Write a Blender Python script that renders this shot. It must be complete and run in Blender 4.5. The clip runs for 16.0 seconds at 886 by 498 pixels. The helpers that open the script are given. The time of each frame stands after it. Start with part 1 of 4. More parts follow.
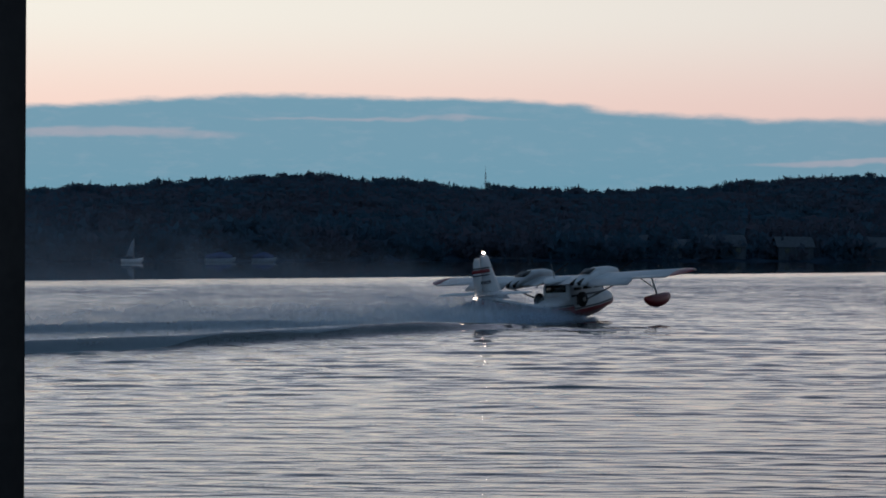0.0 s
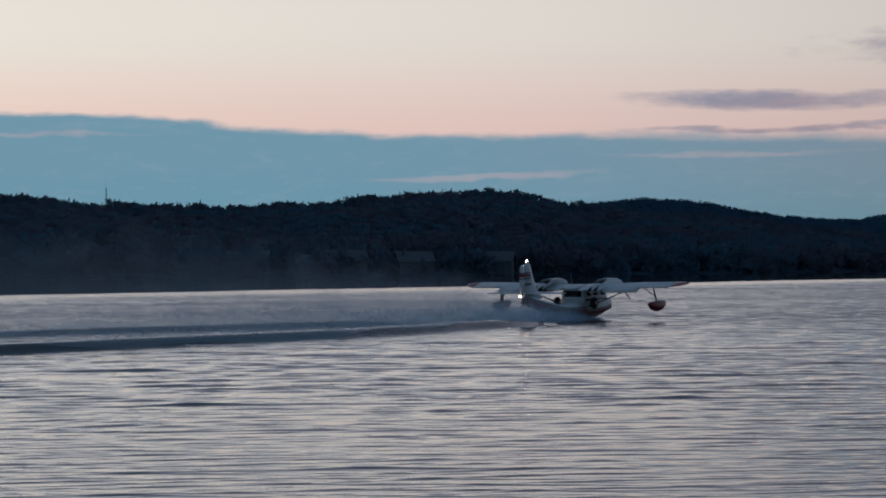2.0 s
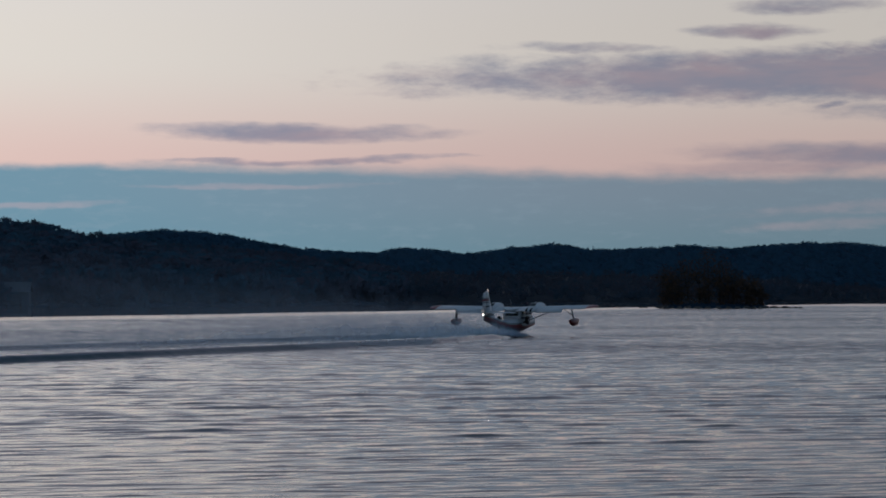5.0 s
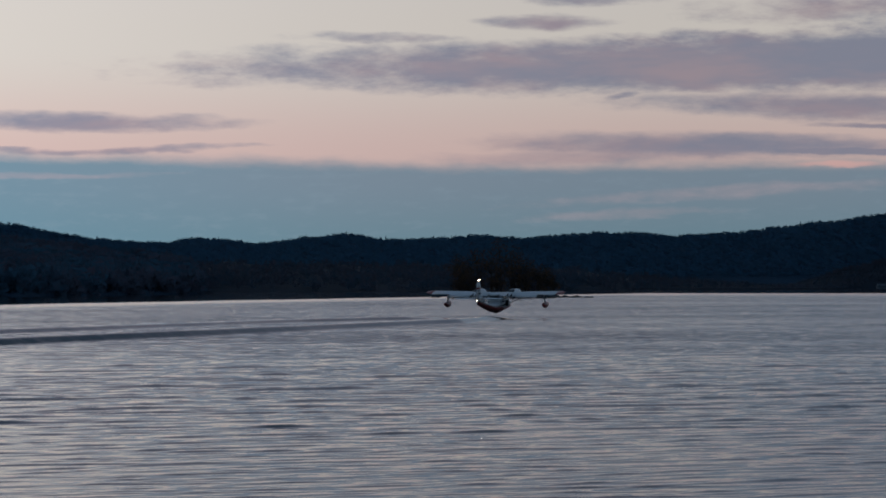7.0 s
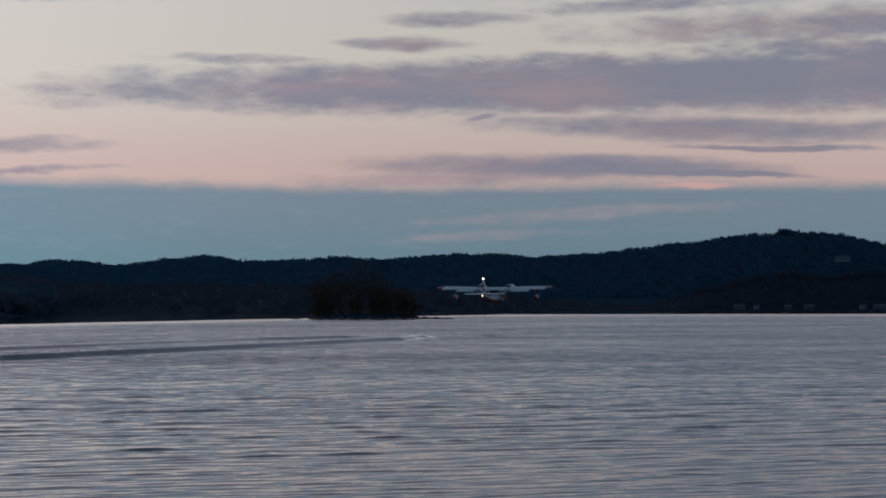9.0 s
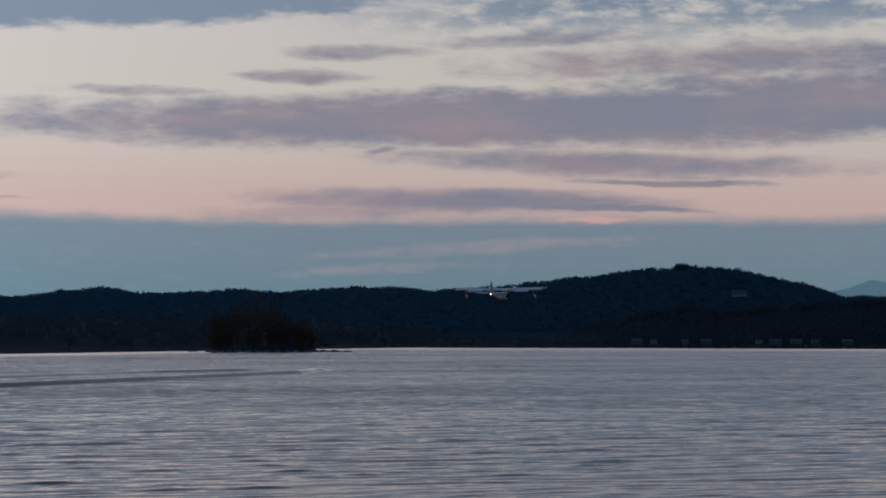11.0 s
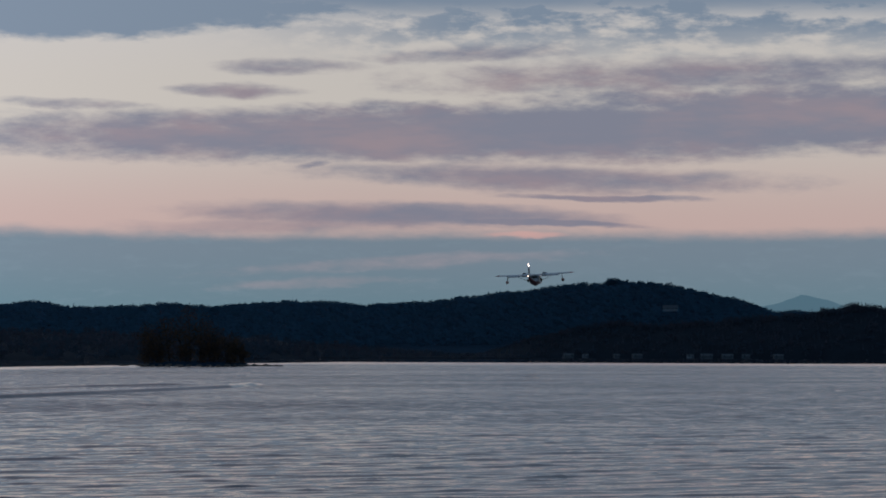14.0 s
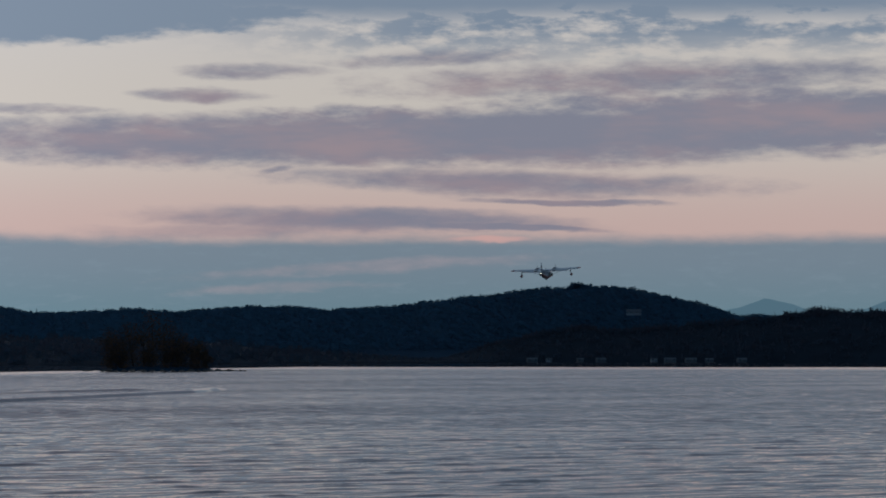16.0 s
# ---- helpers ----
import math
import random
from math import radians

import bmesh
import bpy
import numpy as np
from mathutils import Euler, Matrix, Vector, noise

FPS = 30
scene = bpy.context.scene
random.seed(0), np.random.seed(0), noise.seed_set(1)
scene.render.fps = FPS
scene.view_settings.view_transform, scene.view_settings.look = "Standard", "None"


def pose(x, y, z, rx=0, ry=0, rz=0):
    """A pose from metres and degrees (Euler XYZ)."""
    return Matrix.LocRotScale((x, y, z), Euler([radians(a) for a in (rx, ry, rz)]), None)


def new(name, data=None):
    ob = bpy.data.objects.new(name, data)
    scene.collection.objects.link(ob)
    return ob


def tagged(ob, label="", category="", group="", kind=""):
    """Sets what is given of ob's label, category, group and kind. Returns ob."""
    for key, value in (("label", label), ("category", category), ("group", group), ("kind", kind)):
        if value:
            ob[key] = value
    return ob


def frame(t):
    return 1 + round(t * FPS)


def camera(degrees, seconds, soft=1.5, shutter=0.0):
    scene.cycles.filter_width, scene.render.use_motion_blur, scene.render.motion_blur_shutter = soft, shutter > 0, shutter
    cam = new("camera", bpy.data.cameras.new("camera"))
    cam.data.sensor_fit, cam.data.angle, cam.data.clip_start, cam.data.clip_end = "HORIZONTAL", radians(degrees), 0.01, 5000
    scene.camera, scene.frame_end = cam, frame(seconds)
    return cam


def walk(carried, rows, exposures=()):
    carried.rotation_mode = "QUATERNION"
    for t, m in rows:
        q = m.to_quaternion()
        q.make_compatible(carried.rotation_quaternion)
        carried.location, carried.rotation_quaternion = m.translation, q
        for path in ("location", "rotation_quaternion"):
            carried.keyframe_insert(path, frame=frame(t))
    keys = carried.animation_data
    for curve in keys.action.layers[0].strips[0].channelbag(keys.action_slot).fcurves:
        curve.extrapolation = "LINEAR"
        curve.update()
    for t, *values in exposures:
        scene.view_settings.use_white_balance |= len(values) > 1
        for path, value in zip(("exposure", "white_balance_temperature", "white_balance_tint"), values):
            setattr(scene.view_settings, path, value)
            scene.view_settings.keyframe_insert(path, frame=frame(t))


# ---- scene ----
EYE = 3.0
LENS = 19.18
cam = camera(LENS, 16.0, 1.8)
# seconds, bearing to the right, pitch up, roll (right side up), degrees
PAN = [
    (0.0, -0.000, -0.050, 0.264),
    (0.1, 0.435, 0.048, 0.121),
    (0.5, 2.314, 0.153, -0.157),
    (1.0, 4.610, 0.165, 0.096),
    (1.5, 6.693, 0.251, -0.137),
    (2.0, 8.239, 0.299, -0.166),
    (2.5, 9.933, 0.304, 0.181),
    (3.0, 11.433, 0.041, -0.271),
    (3.5, 13.381, 0.006, -0.079),
    (4.0, 15.193, 0.431, -0.040),
    (4.5, 17.105, 0.855, 0.024),
    (7.0, 23.246, 0.769, 0.008),
    (7.5, 24.406, 1.122, -0.158),
    (8.0, 25.129, 1.169, -0.239),
    (8.5, 25.572, 1.015, -0.126),
    (9.0, 26.302, 1.235, -0.105),
    (11.5, 28.919, 2.049, 0.199),
    (12.0, 29.281, 2.068, 0.230),
    (12.5, 29.539, 2.053, 0.205),
    (13.0, 29.760, 2.127, 0.210),
    (13.5, 29.890, 2.193, 0.323),
    (14.0, 30.019, 2.281, 0.195),
    (14.5, 30.098, 2.411, -0.127),
    (15.0, 30.410, 2.741, -0.119),
    (15.5, 30.622, 2.573, -0.156),
    (16.0, 30.809, 2.381, 0.040),
]
walk(cam, [(t, pose(0, 0, EYE, 90 + p, -r, -y)) for t, y, p, r in PAN],
     exposures=[(0.0, 0.12), (0.5, 0.06), (1.5, 0.0), (16.0, 0.0)])


# ---------- shader helpers ----------
class Nodes:
    def __init__(self, tree):
        self.t = tree
        tree.nodes.clear()

    def n(self, kind, operation=None, data_type=None, blend_type=None):
        node = self.t.nodes.new(kind)
        if operation:
            node.operation = operation
        if data_type:
            node.data_type = data_type
        if blend_type:
            node.blend_type = blend_type
        return node

    def put(self, socket, value):
        if isinstance(value, bpy.types.NodeSocket):
            self.t.links.new(value, socket)
        elif value is not None:
            socket.default_value = value

    def m(self, op, a, b=None, c=None):
        node = self.n("ShaderNodeMath", operation=op)
        for s, v in zip(node.inputs, (a, b, c)):
            self.put(s, v)
        return node.outputs[0]

    def step(self, x, lo, hi, a=0.0, b=1.0):
        node = self.n("ShaderNodeMapRange")
        node.interpolation_type = "SMOOTHSTEP"
        for k, v in (("Value", x), ("From Min", lo), ("From Max", hi), ("To Min", a), ("To Max", b)):
            self.put(node.inputs[k], v)
        return node.outputs[0]

    def xyz(self, x, y, z):
        node = self.n("ShaderNodeCombineXYZ")
        for s, v in zip(node.inputs, (x, y, z)):
            self.put(s, v)
        return node.outputs[0]

    def noise(self, vec, scale=1.0, detail=3.0, rough=0.55, colour=False):
        node = self.n("ShaderNodeTexNoise")
        self.put(node.inputs["Vector"], vec)
        node.inputs["Scale"].default_value = scale
        node.inputs["Detail"].default_value = detail
        node.inputs["Roughness"].default_value = rough
        return node.outputs["Color" if colour else 0]

    def mix(self, fac, a, b):
        node = self.n("ShaderNodeMix", data_type="RGBA")
        self.put(node.inputs[0], fac)
        for s, v in ((node.inputs[6], a), (node.inputs[7], b)):
            self.put(s, (*v, 1) if isinstance(v, tuple) else v)
        return node.outputs[2]

    def ramp(self, fac, stops):
        node = self.n("ShaderNodeValToRGB")
        r = node.color_ramp
        while len(r.elements) < len(stops):
            r.elements.new(0.5)
        for e, (p, c) in zip(r.elements, stops):
            e.position, e.color = p, (*c, 1)
        self.put(node.inputs[0], fac)
        return node.outputs[0]


# ---------- sky: dusk, a blue bank on the horizon, lilac stratus above ----------
world = bpy.data.worlds.new("dusk")
scene.world = world
world.use_nodes = True
w = Nodes(world.node_tree)
sep = w.n("ShaderNodeSeparateXYZ")
w.put(sep.inputs[0], w.n("ShaderNodeTexCoord").outputs["Generated"])
DEG = 57.29578
az = w.m("MULTIPLY", w.m("ARCTAN2", sep.outputs[0], sep.outputs[1]), DEG)
el = w.m("MULTIPLY", w.m("ARCSINE", sep.outputs[2]), DEG)
n_a = w.m("SUBTRACT", w.noise(w.xyz(w.m("MULTIPLY", az, 0.22), w.m("MULTIPLY", el, 0.9), 3.0), 1.0, 4.0, 0.6), 0.5)
n_b = w.m("SUBTRACT", w.noise(w.xyz(w.m("MULTIPLY", az, 0.75), w.m("MULTIPLY", el, 2.5), 11.0), 1.0, 5.0, 0.62), 0.5)
n_c = w.m("SUBTRACT", w.noise(w.xyz(w.m("MULTIPLY", az, 0.9), w.m("MULTIPLY", el, 2.2), 27.0), 1.0, 4.0, 0.6), 0.5)
n_d = w.m("SUBTRACT", w.noise(w.xyz(w.m("MULTIPLY", az, 2.0), w.m("MULTIPLY", el, 6.5), 5.0), 1.0, 4.0, 0.65), 0.5)
elw = w.m("ADD", w.m("ADD", el, w.m("MULTIPLY", n_a, 0.55)), w.m("MULTIPLY", n_d, 0.05))
# clear sky: pink over the bank, cream, then grey-blue
east = w.step(az, -14.0, 22.0)
low = w.mix(east, (0.87, 0.61, 0.52), (0.665, 0.475, 0.44))
mid = w.mix(east, (0.84, 0.77, 0.66), (0.69, 0.615, 0.555))
clear = w.mix(w.step(el, 2.6, 5.2), low, mid)
clear = w.mix(w.step(el, 5.5, 9.0), clear, w.mix(east, (0.72, 0.71, 0.74), (0.67, 0.63, 0.625)))
clear = w.mix(w.step(el, 7.5, 14.5), clear, w.mix(east, (0.235, 0.275, 0.365), (0.265, 0.243, 0.305)))
clear = w.mix(w.step(el, 12.0, 28.0), clear, (0.060, 0.108, 0.165))
clear = w.mix(w.step(w.m("ABSOLUTE", w.m("SUBTRACT", az, 5.0)), 40.0, 100.0), clear, (0.055, 0.095, 0.145))
nishita = w.n("ShaderNodeTexSky")
nishita.sky_type, nishita.sun_disc = "NISHITA", False
nishita.sun_elevation, nishita.sun_rotation = radians(1.0), radians(-70)
add = w.n("ShaderNodeMix", data_type="RGBA", blend_type="ADD")
add.inputs[0].default_value = 0.04
w.put(add.inputs[6], clear)
w.put(add.inputs[7], nishita.outputs[0])
clear = add.outputs[2]


def cloud(a0, e0, wide, high, soft=0.5, ragged=1.6, slope=0.0):
    """Cover of one long stratus cloud: a ragged lens at a bearing and height, degrees."""
    da = w.m("DIVIDE", w.m("SUBTRACT", az, a0), wide)
    de = w.m("DIVIDE", w.m("SUBTRACT", elw, w.m("ADD", e0, w.m("MULTIPLY", da, slope))), high)
    d = w.m("ADD", w.m("POWER", w.m("ABSOLUTE", da), 2.0), w.m("POWER", w.m("ABSOLUTE", de), 2.0))
    d = w.m("ADD", w.m("SUBTRACT", 1.0, d), w.m("ADD", w.m("MULTIPLY", n_b, ragged), w.m("MULTIPLY", n_d, ragged * 0.22)))
    return w.step(d, 0.0, soft)


def over(*covers):
    total = covers[0]
    for c in covers[1:]:
        total = w.m("MAXIMUM", total, c)
    return total


lilac = over(
    cloud(15.6, 3.50, 4.0, 0.24, 1.1, 1.2),
    cloud(31.0, 4.80, 16.0, 0.78, 0.8, 1.15, 0.15),
    cloud(38.5, 5.15, 10.0, 0.90, 0.8, 1.5),
    cloud(29.5, 5.25, 5.0, 0.35, 1.1, 2.2, 0.1),
    cloud(32.3, 3.85, 6.6, 0.40, 1.1, 1.2, -0.18),
    cloud(27.2, 4.10, 0.55, 0.10, 1.2, 2.2, 0.08),
    cloud(29.2, 3.02, 6.0, 0.34, 1.0, 0.9, -0.12),
    cloud(27.0, 2.86, 5.0, 0.22, 1.6, 0.8, 0.1),
    cloud(32.0, 2.86, 2.9, 0.12, 0.8, 0.9, -0.05),
    cloud(33.5, 3.42, 2.6, 0.10, 0.9, 1.0, -0.06),
    cloud(35.5, 6.05, 7.5, 0.55, 1.2, 1.7, 0.1),
    cloud(30.5, 6.55, 3.0, 0.22, 1.4, 1.8, 0.1),
    cloud(24.0, 4.75, 8.0, 0.38, 1.2, 1.0, 0.1),
    cloud(26.2, 6.22, 1.5, 0.24, 1.3, 1.5),
    cloud(25.4, 5.72, 1.8, 0.2, 1.2, 1.6),
    cloud(16.0, 2.95, 4.0, 0.10, 1.2, 1.4, 0.05),
    cloud(27.0, 6.28, 1.7, 0.18, 1.7, 1.8),
    cloud(22.0, 5.35, 2.6, 0.15, 1.7, 2.2))
slate = over(
    w.m("MULTIPLY", w.m("MULTIPLY", w.step(elw, 7.05, 7.75), w.step(el, 9.0, 11.5, 1.0, 0.0)), w.step(az, 10.0, 20.0)),
    cloud(21.0, 7.35, 9.0, 0.70, 0.6, 1.3, 0.35),
    w.m("MULTIPLY", w.step(w.m("ADD", w.m("MULTIPLY", n_c, 0.8), n_b), -0.2, 0.12),
        w.m("MULTIPLY", w.step(elw, 6.2, 7.2), w.step(az, 24.0, 31.0))),
    w.m("MULTIPLY", w.step(w.m("ADD", n_c, n_a), -0.05, 0.2), w.m("MULTIPLY", w.m("MULTIPLY", w.step(elw, 7.3, 9.0), w.step(el, 14.0, 24.0, 1.0, 0.0)), w.step(az, -8.0, 24.0, 0.25, 0.9))))
rosy = w.step(n_a, -0.12, 0.2)
sky = w.mix(w.m("MULTIPLY", lilac, 0.95), clear, w.mix(rosy, (0.262, 0.268, 0.335), (0.39, 0.305, 0.335)))
sky = w.mix(w.m("MULTIPLY", slate, 0.88), sky, (0.205, 0.280, 0.375))
# the bank
crest = w.m("ADD", 2.66, w.m("MULTIPLY", w.step(w.m("ABSOLUTE", w.m("ADD", az, 2.5)), 0.0, 11.0, 0.62, 0.12), 1.0))
crest = w.m("SUBTRACT", crest, w.step(az, 15.0, 22.0, 0.0, 0.18))
bank = w.step(w.m("SUBTRACT", w.m("ADD", crest, w.m("MULTIPLY", n_b, 0.3)), w.m("ADD", el, w.m("MULTIPLY", n_a, 0.35))), w.step(az, 4.0, 18.0, -0.12, -0.22), w.step(az, 4.0, 18.0, 0.09, 0.2))
late = w.step(az, 4.0, 24.0)
bank_colour = w.mix(late, (0.118, 0.290, 0.368), (0.150, 0.270, 0.318))
bank_colour = w.mix(w.step(el, 0.5, 2.4), bank_colour, w.mix(late, (0.140, 0.295, 0.370), (0.215, 0.285, 0.340)))
streak = w.m("MULTIPLY", over(cloud(-7.5, 2.42, 3.6, 0.16, 1.0, 1.2), cloud(29.0, 1.95, 5.0, 0.20, 1.6, 2.6, 0.3), cloud(9.0, 1.85, 3.0, 0.1, 1.0, 1.2, 0.1), cloud(27.3, 1.5, 2.6, 0.14, 1.6, 2.4, 0.1), cloud(14.5, 2.35, 3.5, 0.08, 1.4, 1.6, 0.1), cloud(-1.5, 2.75, 4.0, 0.07, 1.4, 1.6)), 0.34)
bank_colour = w.mix(w.m("MULTIPLY", w.step(w.m("ADD", n_b, n_d), -0.02, 0.3), 0.22), bank_colour, (0.27, 0.36, 0.42))
bank_colour = w.mix(streak, bank_colour, (0.60, 0.42, 0.42))
sky = w.mix(w.m("MULTIPLY", bank, 0.96), sky, bank_colour)
glow = w.m("MULTIPLY", cloud(31.8, 2.56, 1.2, 0.09, 1.0, 1.4), 0.8)
sky = w.mix(glow, sky, (0.85, 0.48, 0.42))
back = w.n("ShaderNodeBackground")
cool = w.n("ShaderNodeMix", data_type="RGBA", blend_type="MULTIPLY")
cool.inputs[0].default_value = 1.0
w.put(cool.inputs[6], sky)
w.put(cool.inputs[7], w.mix(w.step(az, 8.0, 30.0), (0.94, 0.98, 1.05), (0.732, 0.768, 0.812)))
w.put(back.inputs[0], cool.outputs[2])
back.inputs[1].default_value = 1.0
w.put(w.n("ShaderNodeOutputWorld").inputs[0], back.outputs[0])


# ---------- materials ----------
def material(name, base, rough=0.6, metal=0.0, vary=0.25, scale=2.0, bump=0.0, emit=None, alpha=1.0, spec=0.5, second=None):
    """A surface with variation at two scales; second: the colour that the stains turn to."""
    mat = bpy.data.materials.new(name)
    mat.use_nodes = True
    k = Nodes(mat.node_tree)
    out = k.n("ShaderNodeOutputMaterial")
    p = k.n("ShaderNodeBsdfPrincipled")
    tc = k.n("ShaderNodeTexCoord").outputs["Object"]
    broad = k.noise(tc, scale, 3.0, 0.6)
    fine = k.noise(tc, scale * 9.0, 4.0, 0.6)
    f = k.m("ADD", k.m("MULTIPLY", broad, 0.65), k.m("MULTIPLY", fine, 0.35))
    dark = second or tuple(c * (1 - vary) for c in base)
    lite = tuple(min(1.0, c * (1 + vary * 0.6)) for c in base)
    k.put(p.inputs["Base Color"], k.mix(k.step(f, 0.3, 0.7), dark, lite))
    p.inputs["Roughness"].default_value = rough
    p.inputs["Metallic"].default_value = metal
    p.inputs["Specular IOR Level"].default_value = spec
    p.inputs["Alpha"].default_value = alpha
    if bump:
        b = k.n("ShaderNodeBump")
        b.inputs["Strength"].default_value = 0.5
        b.inputs["Distance"].default_value = bump
        k.put(b.inputs["Height"], f)
        k.put(p.inputs["Normal"], b.outputs[0])
    if emit:
        p.inputs["Emission Color"].default_value = (*emit[:3], 1)
        p.inputs["Emission Strength"].default_value = emit[3]
    k.put(out.inputs[0], p.outputs[0])
    return mat


def leafy(name, greens, island=0.35, through_light=0.0, cover=1.0):
    """Foliage whose clumps differ in tone, one by one."""
    mat = bpy.data.materials.new(name)
    mat.use_nodes = True
    k = Nodes(mat.node_tree)
    p = k.n("ShaderNodeBsdfPrincipled")
    rnd = k.n("ShaderNodeNewGeometry").outputs["Random Per Island"]
    broad = k.noise(k.n("ShaderNodeTexCoord").outputs["Object"], 0.03, 3.0)
    fac = k.m("ADD", k.m("MULTIPLY", rnd, island), k.m("MULTIPLY", broad, 1.0 - island))
    n = len(greens)
    k.put(p.inputs["Base Color"], k.ramp(fac, [(0.25 + 0.5 * i / (n - 1), g) for i, g in enumerate(greens)]))
    p.inputs["Roughness"].default_value = 0.85
    p.inputs["Specular IOR Level"].default_value = 0.1
    if cover == 1.0:
        lift = k.n("ShaderNodeVectorMath", operation="SCALE")
        k.put(lift.inputs[0], k.n("ShaderNodeNewGeometry").outputs["Normal"])
        lift.inputs[3].default_value = 0.16
        sky_up = k.n("ShaderNodeVectorMath", operation="ADD")
        k.put(sky_up.inputs[0], lift.outputs[0])
        sky_up.inputs[1].default_value = (-0.2, -0.8, 0.3)
        unit = k.n("ShaderNodeVectorMath", operation="NORMALIZE")
        k.put(unit.inputs[0], sky_up.outputs[0])
        k.put(p.inputs["Normal"], unit.outputs[0])
    blend = k.n("ShaderNodeMixShader")
    blend.inputs[0].default_value = through_light
    glow_through = k.n("ShaderNodeBsdfTranslucent")
    k.put(glow_through.inputs[0], p.inputs["Base Color"].links[0].from_socket)
    k.put(blend.inputs[1], p.outputs[0])
    k.put(blend.inputs[2], glow_through.outputs[0])
    surface = blend.outputs[0]
    if cover < 1.0:
        thin = k.n("ShaderNodeMixShader")
        thin.inputs[0].default_value = cover
        k.put(thin.inputs[1], k.n("ShaderNodeBsdfTransparent").outputs[0])
        k.put(thin.inputs[2], surface)
        surface = thin.outputs[0]
    k.put(k.n("ShaderNodeOutputMaterial").inputs[0], surface)
    return mat


def water_material():
    """Dark lake water; ripples of three sizes tilt the surface, and die away beyond the wind line."""
    mat = bpy.data.materials.new("lake_water")
    mat.use_nodes = True
    k = Nodes(mat.node_tree)
    p = k.n("ShaderNodeBsdfPrincipled")
    p.inputs["Base Color"].default_value = (0.012, 0.020, 0.026, 1)
    p.inputs["IOR"].default_value = 1.333
    p.inputs["Roughness"].default_value = 0.03
    tc = k.n("ShaderNodeTexCoord").outputs["Object"]
    s = k.n("ShaderNodeSeparateXYZ")
    k.put(s.inputs[0], tc)
    x, y = s.outputs[0], s.outputs[1]
    # the wind line runs away across the lake; past it the water lies nearly still
    side = k.m("SUBTRACT", k.m("ADD", 262.0, k.m("MULTIPLY", x, 1.27)), y)
    side = k.m("MINIMUM", side, k.m("MULTIPLY", k.m("SUBTRACT", 880.0, k.m("SQRT", k.m("ADD", k.m("MULTIPLY", x, x), k.m("MULTIPLY", y, y)))), 0.2))
    side = k.m("ADD", side, k.m("MULTIPLY", k.m("SUBTRACT", k.noise(tc, 0.02, 2.0), 0.5), 16.0))
    wind = k.m("ADD", k.step(side, -4.0, 4.0, 0.03, 0.38), k.step(side, 18.0, 50.0, 0.0, 0.62))
    patches = k.step(k.noise(k.xyz(k.m("MULTIPLY", x, 0.4), k.m("MULTIPLY", y, 1.0), 0.0), 0.04, 4.0, 0.6), 0.3, 0.7, 0.7, 1.15)
    reach = k.m("SQRT", k.m("ADD", k.m("MULTIPLY", x, x), k.m("MULTIPLY", y, y)))
    amount = k.m("MULTIPLY", k.m("MULTIPLY", wind, patches), k.step(reach, 45.0, 160.0, 0.22, 1.25))

    def tilt(scale, size, detail):
        v = k.n("ShaderNodeVectorMath", operation="SUBTRACT")
        k.put(v.inputs[0], k.noise(k.xyz(k.m("MULTIPLY", x, 0.5), y, 0.0), scale, detail, 0.55, True))
        v.inputs[1].default_value = (0.5, 0.5, 0.5)
        g = k.n("ShaderNodeVectorMath", operation="MULTIPLY")
        k.put(g.inputs[0], v.outputs[0])
        g.inputs[1].default_value = (size * 0.6, size, 0.0)
        return g.outputs[0]

    total = tilt(1.5, 0.24, 2.0)
    for more in (tilt(3.4, 0.24, 2.0), tilt(0.6, 0.08, 3.0)):
        a = k.n("ShaderNodeVectorMath", operation="ADD")
        k.put(a.inputs[0], total)
        k.put(a.inputs[1], more)
        total = a.outputs[0]
    # of small waves the faces turned to the shore show most
    lean = k.n("ShaderNodeVectorMath", operation="ADD")
    k.put(lean.inputs[0], total)
    lean.inputs[1].default_value = (-0.022, -0.076, 0.0)
    sc = k.n("ShaderNodeVectorMath", operation="SCALE")
    k.put(sc.inputs[0], lean.outputs[0])
    k.put(sc.inputs[3], amount)
    a = k.n("ShaderNodeVectorMath", operation="ADD")
    k.put(a.inputs[0], k.n("ShaderNodeNewGeometry").outputs["Normal"])
    k.put(a.inputs[1], sc.outputs[0])
    nn = k.n("ShaderNodeVectorMath", operation="NORMALIZE")
    k.put(nn.inputs[0], a.outputs[0])
    k.put(p.inputs["Normal"], nn.outputs[0])
    k.put(k.n("ShaderNodeOutputMaterial").inputs[0], p.outputs[0])
    return mat


WATER = water_material()
WHITE = material("white_paint", (0.60, 0.635, 0.67), 0.4, 0, 0.12, 1.3)
RED = material("red_paint", (0.24, 0.013, 0.018), 0.3, 0, 0.25, 1.6)
NAVY = material("navy_stripe", (0.02, 0.025, 0.05), 0.35, 0, 0.2, 2.0)
BLACK = material("black_rubber", (0.018, 0.018, 0.02), 0.75, 0, 0.3, 6.0)
GLASS = material("tinted_glass", (0.01, 0.013, 0.016), 0.06, 0, 0.2, 2.0)
METAL = material("dull_aluminium", (0.35, 0.36, 0.37), 0.35, 0.8, 0.2, 4.0)
STRUT = material("dark_strut_paint", (0.05, 0.05, 0.055), 0.4, 0.2, 0.2, 4.0)
LAMP = material("white_lamp", (0.9, 0.9, 0.85), 0.3, 0, 0.05, 2.0, emit=(1.0, 0.80, 0.66, 9))
